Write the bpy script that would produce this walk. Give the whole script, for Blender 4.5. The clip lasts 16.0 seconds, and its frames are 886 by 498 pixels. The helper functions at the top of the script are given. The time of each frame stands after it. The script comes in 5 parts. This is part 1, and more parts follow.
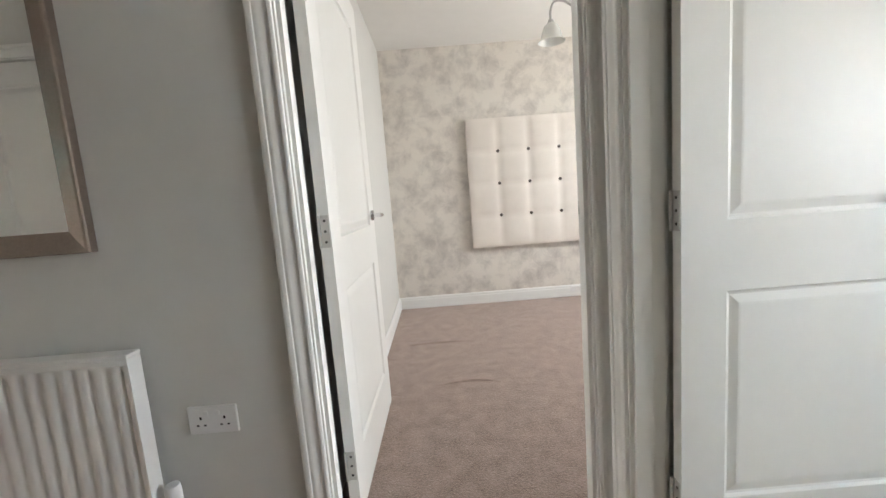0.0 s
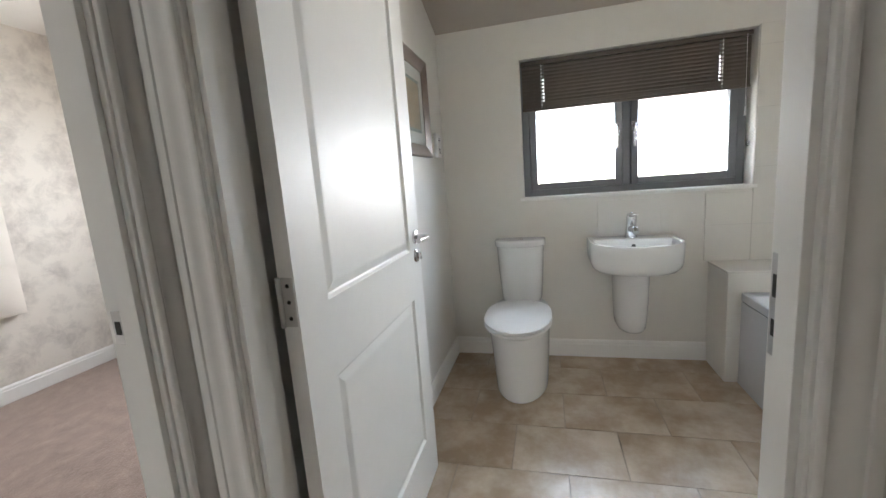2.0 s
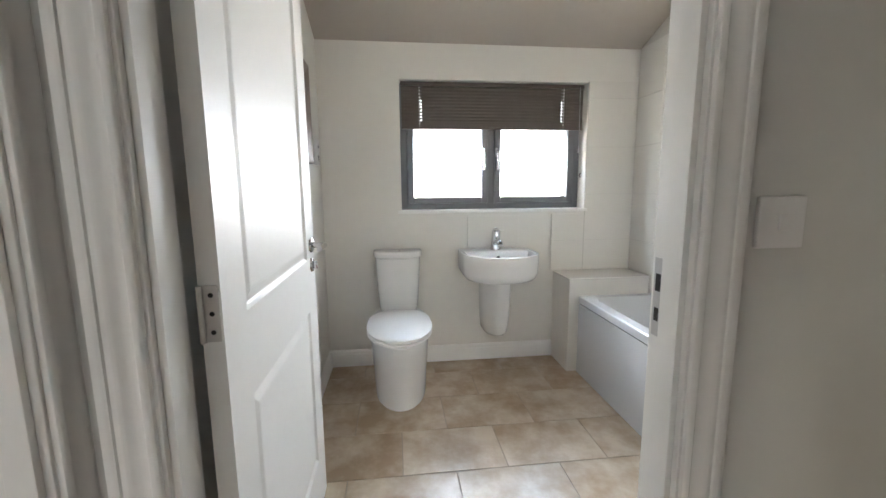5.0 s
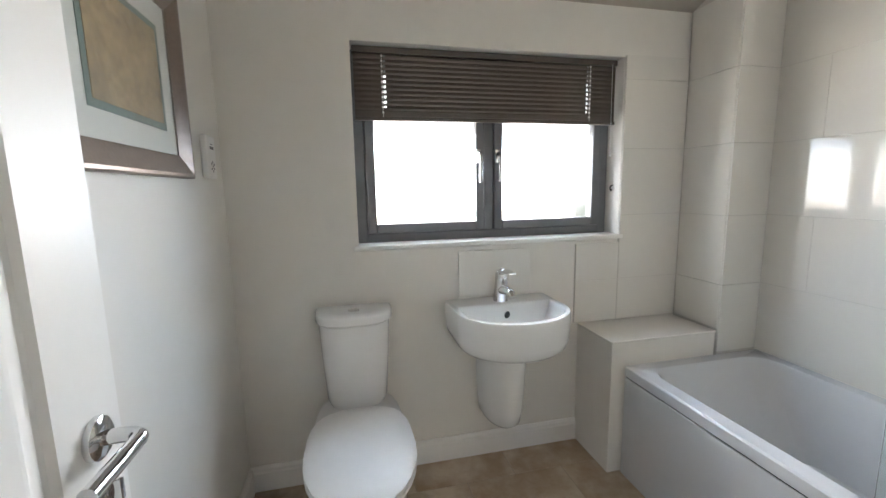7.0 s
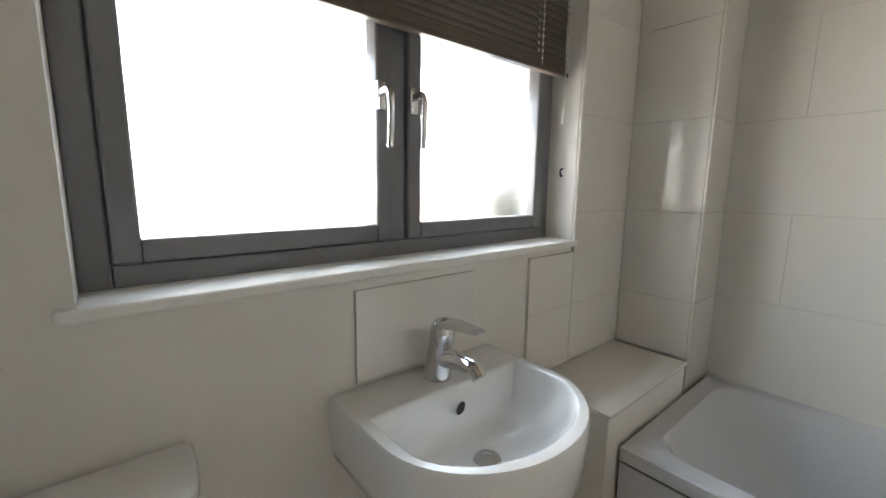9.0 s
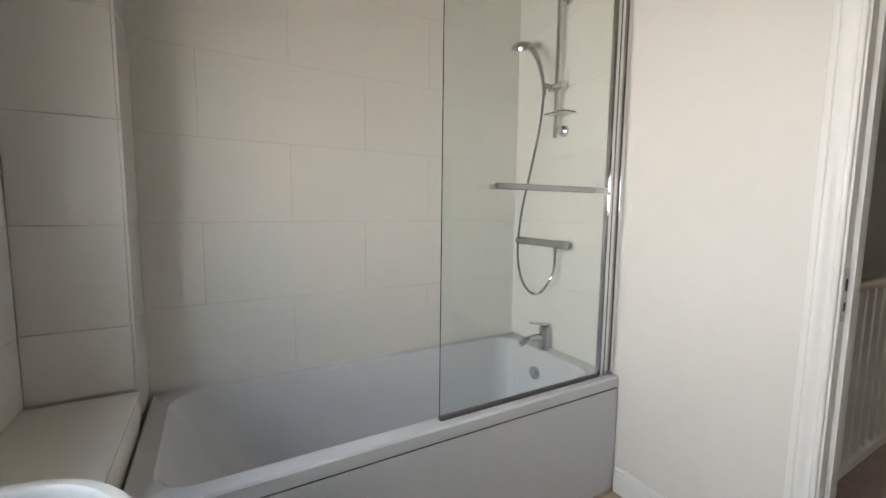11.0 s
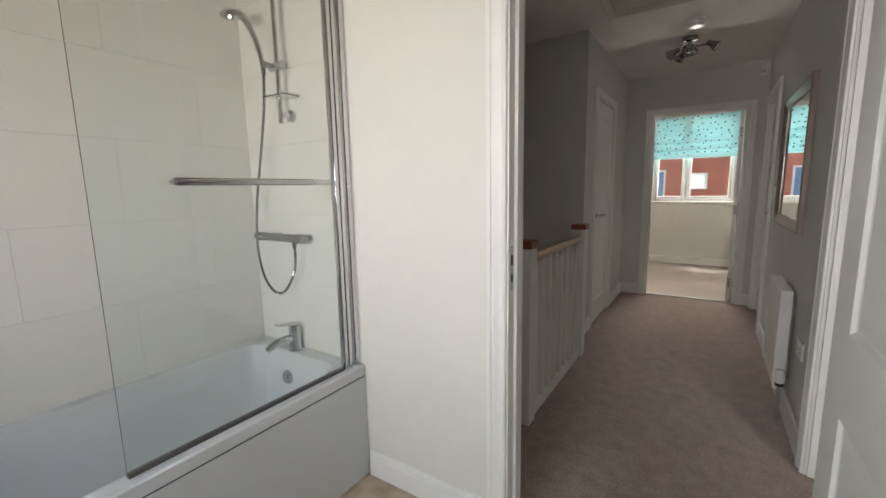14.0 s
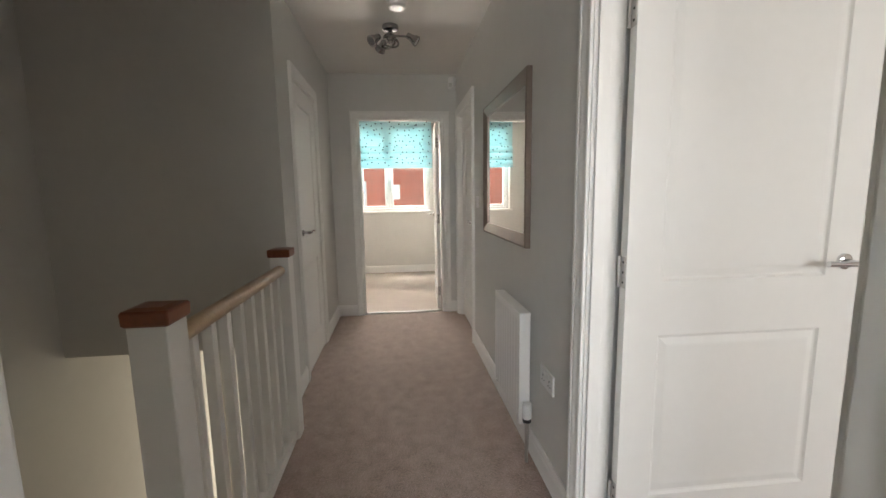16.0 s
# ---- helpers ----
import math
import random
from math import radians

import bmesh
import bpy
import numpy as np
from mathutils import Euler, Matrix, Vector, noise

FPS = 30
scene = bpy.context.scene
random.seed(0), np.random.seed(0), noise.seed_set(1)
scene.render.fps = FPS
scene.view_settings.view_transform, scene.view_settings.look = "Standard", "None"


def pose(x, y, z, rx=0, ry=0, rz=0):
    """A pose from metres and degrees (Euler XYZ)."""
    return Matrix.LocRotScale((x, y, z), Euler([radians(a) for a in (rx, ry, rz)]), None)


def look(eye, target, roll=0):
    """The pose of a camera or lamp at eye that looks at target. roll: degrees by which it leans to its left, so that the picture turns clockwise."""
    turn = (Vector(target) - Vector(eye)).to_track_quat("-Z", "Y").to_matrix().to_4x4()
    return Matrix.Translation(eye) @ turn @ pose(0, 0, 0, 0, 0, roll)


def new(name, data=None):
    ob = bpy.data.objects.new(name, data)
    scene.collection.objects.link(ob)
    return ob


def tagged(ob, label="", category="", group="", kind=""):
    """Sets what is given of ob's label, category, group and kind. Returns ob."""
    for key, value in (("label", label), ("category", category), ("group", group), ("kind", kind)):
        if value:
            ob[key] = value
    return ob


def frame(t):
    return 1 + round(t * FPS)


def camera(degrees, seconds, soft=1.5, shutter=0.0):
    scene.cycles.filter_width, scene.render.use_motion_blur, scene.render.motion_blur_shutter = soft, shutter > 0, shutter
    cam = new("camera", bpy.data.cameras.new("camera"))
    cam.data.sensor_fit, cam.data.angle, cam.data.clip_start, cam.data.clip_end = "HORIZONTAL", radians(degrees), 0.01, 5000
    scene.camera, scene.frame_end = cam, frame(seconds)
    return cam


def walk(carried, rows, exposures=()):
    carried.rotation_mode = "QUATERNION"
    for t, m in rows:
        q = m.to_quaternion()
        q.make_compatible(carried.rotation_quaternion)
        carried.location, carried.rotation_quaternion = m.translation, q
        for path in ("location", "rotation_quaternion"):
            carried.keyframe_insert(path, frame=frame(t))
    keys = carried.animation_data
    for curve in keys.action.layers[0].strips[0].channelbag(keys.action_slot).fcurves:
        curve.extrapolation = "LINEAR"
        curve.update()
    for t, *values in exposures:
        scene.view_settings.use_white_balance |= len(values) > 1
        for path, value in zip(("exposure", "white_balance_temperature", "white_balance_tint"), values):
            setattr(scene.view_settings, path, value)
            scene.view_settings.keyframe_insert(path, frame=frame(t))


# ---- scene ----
cam = camera(94.9, 16.0)
PATH = [
    (0, (0.82, 0.843, 1.063), (0.834, 2.827, 0.81), -4.4),
    (0.5, (0.862, 0.992, 1.131), (1.367, 2.914, 0.907), -4.1),
    (1, (0.888, 1.107, 1.252), (2.057, 2.709, 0.996), -2.5),
    (1.5, (0.863, 1.273, 1.21), (2.623, 2.195, 0.988), -3.0),
    (2, (0.742, 1.353, 1.196), (2.651, 1.853, 0.871), -4.3),
    (2.5, (0.642, 1.451, 1.168), (2.616, 1.624, 0.898), -4.3),
    (3, (0.478, 1.565, 1.186), (2.463, 1.531, 0.942), -6.1),
    (3.5, (0.363, 1.617, 1.19), (2.33, 1.407, 0.895), -5.3),
    (4, (0.351, 1.618, 1.175), (2.296, 1.308, 0.829), -2.1),
    (4.5, (0.464, 1.591, 1.173), (2.409, 1.269, 0.837), -0.7),
    (5, (0.696, 1.53, 1.194), (2.662, 1.304, 0.903), -0.5),
    (5.2, (0.779, 1.517, 1.2), (2.75, 1.314, 0.926), -0.8),
    (7.3, (1.8, 1.528, 1.31), (3.691, 0.955, 1.005), -1.3),
    (7.5, (1.904, 1.558, 1.319), (3.771, 0.912, 1.006), -1.5),
    (8, (2.152, 1.576, 1.295), (4.046, 1.004, 1.003), -1.1),
    (8.5, (2.463, 1.517, 1.264), (4.312, 0.784, 1.055), 0.6),
    (9, (2.634, 1.451, 1.237), (4.143, 0.177, 0.925), 0.7),
    (9.5, (2.744, 1.453, 1.257), (3.638, -0.301, 0.908), 0.1),
    (10, (2.81, 1.404, 1.208), (3.066, -0.56, 0.928), -0.7),
    (10.2, (2.846, 1.416, 1.178), (2.785, -0.568, 0.932), -0.3),
    (12.3, (2.935, 1.594, 1.323), (1.498, 0.208, 1.21), 1.1),
    (12.5, (2.953, 1.626, 1.329), (1.511, 0.242, 1.254), 1.0),
    (13, (2.949, 1.631, 1.325), (1.466, 0.294, 1.208), 0.6),
    (13.5, (2.866, 1.616, 1.291), (1.305, 0.39, 1.045), -1.1),
    (14, (2.618, 1.582, 1.255), (0.962, 0.499, 0.964), -1.1),
    (14.5, (2.391, 1.549, 1.257), (0.593, 0.728, 0.952), -0.2),
    (15, (2.172, 1.46, 1.242), (0.236, 1.05, 0.955), -0.4),
    (15.5, (1.959, 1.384, 1.253), (-0.023, 1.331, 0.992), -1.4),
    (16, (1.679, 1.393, 1.241), (-0.292, 1.605, 0.975), -0.9),
]
EXPOSURES = [(0, 0.6, 6350, 8), (0.5, 0.32, 6350, 8), (1, 0.1, 6300, 9), (2, 0.2, 6250, 10), (3.5, 0.55, 6200, 10), (5, 0.57, 6200, 10), (7.5, 0.12, 6350, 10), (8.5, 0.03, 6650, 10), (9, -0.32, 6650, 10), (10, -0.52, 6650, 10), (12.5, -0.46, 6500, 10), (13.5, -0.48, 6500, 10), (14.5, -0.5, 6650, 10), (15.5, -0.35, 6600, 10), (16, 0.18, 6550, 10)]
walk(cam, [(t, look(eye, target, roll)) for t, eye, target, roll in PATH], EXPOSURES)


# ---- world, sun, window light, exposure ----
world = bpy.data.worlds.new("world")
scene.world = world
world.use_nodes = True
wn = world.node_tree.nodes
sky = wn.new("ShaderNodeTexSky")
sky.sky_type = 'NISHITA'
sky.sun_disc = False
sky.sun_elevation = radians(64.6)
sky.sun_rotation = radians(250)
wn["Background"].inputs["Strength"].default_value = 0.15
world.node_tree.links.new(sky.outputs[0], wn["Background"].inputs["Color"])


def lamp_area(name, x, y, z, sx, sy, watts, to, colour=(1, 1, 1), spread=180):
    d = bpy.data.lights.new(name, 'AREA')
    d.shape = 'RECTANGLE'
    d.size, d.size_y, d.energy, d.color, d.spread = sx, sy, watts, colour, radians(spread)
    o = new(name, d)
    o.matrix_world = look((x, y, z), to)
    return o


sun = bpy.data.lights.new("sun", 'SUN')
sun.energy, sun.angle, sun.color = 5.0, radians(0.55), (1.0, 0.95, 0.87)
new("sun", sun).matrix_world = look((-6.0, -4.8, 16.2), (0, 0, 0))
SKYBLUE = (0.64, 0.81, 1.0)
GROUNDLIGHT = (1.0, 0.87, 0.72)
lamp_area("bathroom_sky_light", 3.70, 0.86, 1.36, 1.20, 0.45, 20, (2.85, 0.84, 0.80), SKYBLUE, 150)
lamp_area("bathroom_ground_light", 3.70, 0.86, 1.30, 1.20, 0.40, 21, (2.85, 0.70, 1.42), GROUNDLIGHT, 128)
lamp_area("bedroom_sky_light", 3.47, 3.49, 1.42, 1.25, 0.80, 24, (2.0, 3.5, 0.7), (0.82, 0.91, 1.0))
lamp_area("bedroom_ground_light", 3.47, 3.49, 1.40, 1.25, 0.80, 17, (2.0, 3.5, 1.75), GROUNDLIGHT)
# Two unseen lamps added outside the far window to brighten the landing.
lamp_area("far_sky_fill", -7.5, 1.33, 2.50, 3.0, 1.2, 500, (-4.85, 1.33, 1.4), (1.0, 0.93, 0.84))
lamp_area("far_ground_fill", -6.5, 1.33, 0.20, 2.6, 1.0, 1500, (-4.9, 1.33, 1.3), (1.0, 0.90, 0.80))
# Unseen lamp added below the landing for the warm light from downstairs.
lamp_area("hall_fill_light", -2.58, 0.08, -1.2, 0.78, 2.0, 15, (0.0, 0.08, -1.0), (1.0, 0.89, 0.70))


# ---- materials ----
def mat(name, colour, rough=0.5, metal=0.0, spread=0.0, scale=8.0, bump=0.0, bscale=200.0, fine=None, rand=0.0, coat=0.0):
    """A surface whose colour wanders at two scales and whose relief is a fine noise."""
    m = bpy.data.materials.new(name)
    m.use_nodes = True
    nt = m.node_tree
    n, l = nt.nodes, nt.links
    b = n["Principled BSDF"]
    b.inputs["Roughness"].default_value = rough
    b.inputs["Metallic"].default_value = metal
    b.inputs["Coat Weight"].default_value = coat
    co = n.new("ShaderNodeTexCoord")
    if spread or rand:
        big = n.new("ShaderNodeTexNoise")
        big.inputs["Scale"].default_value = scale
        big.inputs["Detail"].default_value = 6
        small = n.new("ShaderNodeTexNoise")
        small.inputs["Scale"].default_value = fine or scale * 9
        small.inputs["Detail"].default_value = 3
        l.new(co.outputs["Object"], big.inputs["Vector"])
        l.new(co.outputs["Object"], small.inputs["Vector"])
        add = n.new("ShaderNodeMath")
        add.operation = 'ADD'
        l.new(big.outputs["Fac"], add.inputs[0])
        l.new(small.outputs["Fac"], add.inputs[1])
        mr = n.new("ShaderNodeMapRange")
        mr.inputs["From Min"].default_value, mr.inputs["From Max"].default_value = 0.6, 1.4
        mr.inputs["To Min"].default_value, mr.inputs["To Max"].default_value = 1 - spread, 1 + spread
        l.new(add.outputs[0], mr.inputs["Value"])
        out = mr.outputs[0]
        if rand:
            oi = n.new("ShaderNodeObjectInfo")
            r2 = n.new("ShaderNodeMapRange")
            r2.inputs["To Min"].default_value, r2.inputs["To Max"].default_value = 1 - rand, 1 + rand
            l.new(oi.outputs["Random"], r2.inputs["Value"])
            mu = n.new("ShaderNodeMath")
            mu.operation = 'MULTIPLY'
            l.new(out, mu.inputs[0])
            l.new(r2.outputs[0], mu.inputs[1])
            out = mu.outputs[0]
        sc = n.new("ShaderNodeVectorMath")
        sc.operation = 'SCALE'
        sc.inputs[0].default_value = colour
        l.new(out, sc.inputs["Scale"])
        l.new(sc.outputs[0], b.inputs["Base Color"])
    else:
        b.inputs["Base Color"].default_value = (*colour, 1)
    if bump:
        bn = n.new("ShaderNodeTexNoise")
        bn.inputs["Scale"].default_value = bscale
        bn.inputs["Detail"].default_value = 4
        l.new(co.outputs["Object"], bn.inputs["Vector"])
        bp = n.new("ShaderNodeBump")
        bp.inputs["Strength"].default_value = bump
        bp.inputs["Distance"].default_value = 0.002
        l.new(bn.outputs["Fac"], bp.inputs["Height"])
        l.new(bp.outputs[0], b.inputs["Normal"])
    return m


PAINT = mat("wall_paint", (0.645, 0.635, 0.605), 0.75, spread=0.025, scale=1.5, bump=0.12, bscale=160)
BATHPAINT = mat("bathroom_paint", (0.72, 0.70, 0.655), 0.6, spread=0.02, scale=1.5, bump=0.1, bscale=160)
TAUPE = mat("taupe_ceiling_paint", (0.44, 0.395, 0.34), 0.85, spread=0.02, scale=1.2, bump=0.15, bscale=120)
CEIL = mat("ceiling_paint", (0.80, 0.78, 0.75), 0.85, spread=0.02, scale=1.2, bump=0.15, bscale=120)
GLOSS = mat("white_satin_paint", (0.80, 0.79, 0.76), 0.44, spread=0.015, scale=3, bump=0.05, bscale=90)
GLOSS.node_tree.nodes["Principled BSDF"].inputs["Specular IOR Level"].default_value = 0.38
SKIRT = mat("skirting_paint", (0.80, 0.79, 0.77), 0.35, spread=0.02, scale=3)
CERAMIC = mat("white_ceramic", (0.80, 0.80, 0.79), 0.08, spread=0.01, scale=3, coat=0.3)
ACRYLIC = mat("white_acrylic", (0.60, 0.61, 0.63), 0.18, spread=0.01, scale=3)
CHROME = mat("chrome", (0.66, 0.66, 0.67), 0.07, 1.0, spread=0.03, scale=20)
STEEL = mat("brushed_steel", (0.55, 0.54, 0.53), 0.3, 1.0, spread=0.06, scale=30)
GREYPVC = mat("grey_window_frame", (0.17, 0.175, 0.19), 0.38, spread=0.05, scale=6)
WHITEPVC = mat("white_window_frame", (0.78, 0.78, 0.78), 0.3, spread=0.02, scale=6)
RADIATOR = mat("radiator_enamel", (0.80, 0.79, 0.77), 0.3, spread=0.02, scale=4)
PLASTIC = mat("white_plastic", (0.78, 0.77, 0.76), 0.35, spread=0.02, scale=6)
CREAMSTEEL = mat("cream_steel", (0.55, 0.53, 0.50), 0.4, 0.3, spread=0.05, scale=30)
HATCH = mat("hatch_plastic", (0.60, 0.57, 0.52), 0.85, spread=0.02, scale=6)
BLACK = mat("black_rubber", (0.02, 0.02, 0.02), 0.6, spread=0.1)
GROUT = mat("grout", (0.33, 0.27, 0.21), 0.9, spread=0.08, scale=20)
WGROUT = mat("white_grout", (0.56, 0.54, 0.50), 0.8, spread=0.04, scale=20)
WALLTILE = mat("white_wall_tile", (0.735, 0.715, 0.67), 0.045, spread=0.012, scale=4, rand=0.012)
OAKCAP = mat("red_brown_wood", (0.20, 0.058, 0.022), 0.3, spread=0.25, scale=14, fine=90)
OAK = mat("varnished_oak", (0.45, 0.31, 0.17), 0.3, spread=0.16, scale=10, fine=80)
BLINDBROWN = mat("brown_slat", (0.082, 0.066, 0.055), 0.3, spread=0.08, scale=10)
FABRICGREY = mat("grey_linen", (0.28, 0.265, 0.245), 0.9, spread=0.08, scale=10, fine=300, bump=0.4, bscale=500)
HEADBOARD = mat("cream_upholstery", (0.74, 0.68, 0.62), 0.55, spread=0.05, scale=10, fine=300, bump=0.25, bscale=500)
SILVERFRAME = mat("champagne_silver_frame", (0.27, 0.22, 0.19), 0.36, 0.75, spread=0.10, scale=9, fine=120)
DARKCHROME = mat("polished_chrome", (0.42, 0.42, 0.43), 0.07, 1.0, spread=0.03, scale=20)
MIRROR = mat("mirror_silver", (0.88, 0.89, 0.89), 0.01, 1.0)
DARK = mat("dark_gap", (0.03, 0.027, 0.025), 0.9, spread=0.1)
BRASS = mat("brass", (0.45, 0.31, 0.10), 0.3, 1.0, spread=0.1, scale=30)


def glass_mat(name, rough=0.0, tint=(1, 1, 1)):
    m = bpy.data.materials.new(name)
    m.use_nodes = True
    b = m.node_tree.nodes["Principled BSDF"]
    b.inputs["Base Color"].default_value = (*tint, 1)
    b.inputs["Roughness"].default_value = rough
    b.inputs["Transmission Weight"].default_value = 1.0
    b.inputs["IOR"].default_value = 1.45
    return m


GLASS = glass_mat("clear_glass")
OBSCURE = glass_mat("obscure_glass", 0.25)
SCREEN = glass_mat("shower_glass", 0.0, (0.93, 0.98, 0.96))
OPAL = glass_mat("frosted_lamp_glass", 0.45)


def carpet_mat():
    m = mat("mauve_carpet", (0.295, 0.218, 0.190), 0.97, spread=0.38, scale=13.0, fine=80, bump=1.0, bscale=130)
    m.node_tree.nodes["Bump"].inputs["Distance"].default_value = 0.006
    b = m.node_tree.nodes["Principled BSDF"]
    b.inputs["Sheen Weight"].default_value, b.inputs["Sheen Roughness"].default_value = 0.6, 0.45
    b.inputs["Sheen Tint"].default_value = (0.9, 0.78, 0.70, 1)
    return m


CARPET = carpet_mat()
FARCARPET = mat("pale_beige_carpet", (0.43, 0.37, 0.33), 0.97, spread=0.14, scale=2.5, fine=260, bump=0.8, bscale=330)


def wallpaper():
    m = bpy.data.materials.new("floral_wallpaper")
    m.use_nodes = True
    n, l = m.node_tree.nodes, m.node_tree.links
    b = n["Principled BSDF"]
    b.inputs["Roughness"].default_value = 0.6
    co = n.new("ShaderNodeTexCoord")
    a = n.new("ShaderNodeTexNoise")
    a.inputs["Scale"].default_value, a.inputs["Detail"].default_value, a.inputs["Roughness"].default_value = 8.5, 8, 0.72
    a.inputs["Distortion"].default_value = 0.35
    v = n.new("ShaderNodeTexVoronoi")
    v.inputs["Scale"].default_value = 6.0
    r = n.new("ShaderNodeMath")
    r.operation = 'MULTIPLY_ADD'
    r.inputs[1].default_value, r.inputs[2].default_value = -0.28, 0.16
    l.new(co.outputs["Object"], a.inputs["Vector"])
    l.new(co.outputs["Object"], v.inputs["Vector"])
    l.new(v.outputs["Distance"], r.inputs[0])
    s = n.new("ShaderNodeMath")
    l.new(a.outputs["Fac"], s.inputs[0])
    l.new(r.outputs[0], s.inputs[1])
    ramp = n.new("ShaderNodeValToRGB")
    e = ramp.color_ramp.elements
    e[0].position, e[0].color = 0.44, (0.73, 0.68, 0.62, 1)
    e[1].position, e[1].color = 0.74, (0.50, 0.455, 0.42, 1)
    l.new(s.outputs[0], ramp.inputs[0])
    l.new(ramp.outputs[0], b.inputs["Base Color"])
    return m


WALLPAPER = wallpaper()


def floor_tile_mat():
    m = bpy.data.materials.new("beige_stone_tile")
    m.use_nodes = True
    n, l = m.node_tree.nodes, m.node_tree.links
    b = n["Principled BSDF"]
    b.inputs["Roughness"].default_value = 0.27
    co, oi = n.new("ShaderNodeTexCoord"), n.new("ShaderNodeObjectInfo")
    off = n.new("ShaderNodeVectorMath")
    off.operation = 'ADD'
    rnd = n.new("ShaderNodeVectorMath")
    rnd.operation = 'SCALE'
    rnd.inputs[0].default_value = (37, 19, 5)
    l.new(oi.outputs["Random"], rnd.inputs["Scale"])
    l.new(co.outputs["Object"], off.inputs[0])
    l.new(rnd.outputs[0], off.inputs[1])
    a = n.new("ShaderNodeTexNoise")
    a.inputs["Scale"].default_value, a.inputs["Detail"].default_value, a.inputs["Roughness"].default_value = 5.0, 8, 0.62
    l.new(off.outputs[0], a.inputs["Vector"])
    ramp = n.new("ShaderNodeValToRGB")
    e = ramp.color_ramp.elements
    e[0].position, e[0].color = 0.37, (0.36, 0.270, 0.185, 1)
    e[1].position, e[1].color = 0.63, (0.54, 0.445, 0.34, 1)
    l.new(a.outputs["Fac"], ramp.inputs[0])
    l.new(ramp.outputs[0], b.inputs["Base Color"])
    return m


FLOORTILE = floor_tile_mat()


# ---- building helpers ----
def obj(name, bm, material, smooth=False):
    bmesh.ops.recalc_face_normals(bm, faces=bm.faces[:])
    me = bpy.data.meshes.new(name)
    bm.to_mesh(me)
    bm.free()
    me.materials.append(material)
    if smooth:
        me.polygons.foreach_set("use_smooth", [True] * len(me.polygons))
        me.set_sharp_from_angle(angle=radians(38))
    return new(name, me)


def part(name, bm, material, parent, label="", smooth=False):
    o = obj(name, bm, material, smooth)
    o.parent = parent
    if label:
        o["label"] = label
    return o


def thing(name, at, label, category, group="", kind="", rz=0):
    o = new(name)
    o.empty_display_size = 0.1
    o.matrix_basis = pose(*at, 0, 0, rz)
    return tagged(o, label, category, group, kind)


def setting(name, bm, material, label="", category="wall", smooth=False):
    return tagged(obj(name, bm, material, smooth), label, category, kind="structure")


def box(bm, x0, x1, y0, y1, z0, z1, bevel=0.0, seg=2):
    b2 = bmesh.new()
    bmesh.ops.create_cube(b2, size=1)
    for v in b2.verts:
        v.co = Vector((x0 + (v.co.x + .5) * (x1 - x0), y0 + (v.co.y + .5) * (y1 - y0), z0 + (v.co.z + .5) * (z1 - z0)))
    if bevel:
        bmesh.ops.bevel(b2, geom=b2.edges[:], offset=bevel, segments=seg, profile=0.5, affect='EDGES')
    join(bm, b2)
    return bm


def join(bm, b2, m=None):
    if m is not None:
        bmesh.ops.transform(b2, matrix=m, verts=b2.verts[:])
    vs = [bm.verts.new(v.co) for v in b2.verts]
    b2.verts.index_update()
    for f in b2.faces:
        try:
            bm.faces.new([vs[v.index] for v in f.verts])
        except ValueError:
            pass
    b2.free()


def boxes(*rows, bevel=0.0):
    bm = bmesh.new()
    for r in rows:
        box(bm, *r, bevel=bevel)
    return bm


def lathe(profile, seg=24, axis='Z', m=None):
    """Turns (radius, height) pairs round the z axis."""
    bm = bmesh.new()
    rings = []
    for r, h in profile:
        if r < 1e-5:
            rings.append([bm.verts.new((0, 0, h))])
        else:
            rings.append([bm.verts.new((r * math.cos(2 * math.pi * i / seg), r * math.sin(2 * math.pi * i / seg), h)) for i in range(seg)])
    for a, b in zip(rings, rings[1:]):
        for i in range(seg):
            q = [a[i % len(a)], a[(i + 1) % len(a)], b[(i + 1) % len(b)], b[i % len(b)]]
            q = list(dict.fromkeys(q))
            if len(q) > 2:
                bm.faces.new(q)
    if len(rings[0]) > 1:
        bm.faces.new(rings[0])
    if len(rings[-1]) > 1:
        bm.faces.new(rings[-1])
    if m is not None:
        bmesh.ops.transform(bm, matrix=m, verts=bm.verts[:])
    return bm


def tube(bm, pts, r, seg=10):
    """A round bar through points."""
    pts = [Vector(p) for p in pts]
    rings, up = [], Vector((0, 0, 1))
    for i, p in enumerate(pts):
        d = (pts[min(i + 1, len(pts) - 1)] - pts[max(i - 1, 0)]).normalized()
        side = d.cross(up) if abs(d.dot(up)) < 0.95 else d.cross(Vector((1, 0, 0)))
        if rings and side.dot(last) < 0:
            side = -side
        side.normalize()
        last = side
        nrm = side.cross(d).normalized()
        rr = r[i] if isinstance(r, (list, tuple)) else r
        rings.append([bm.verts.new(p + rr * (math.cos(2 * math.pi * k / seg) * side + math.sin(2 * math.pi * k / seg) * nrm)) for k in range(seg)])
    for a, b in zip(rings, rings[1:]):
        for k in range(seg):
            bm.faces.new((a[k], a[(k + 1) % seg], b[(k + 1) % seg], b[k]))
    bm.faces.new(rings[0])
    bm.faces.new(rings[-1])
    return bm


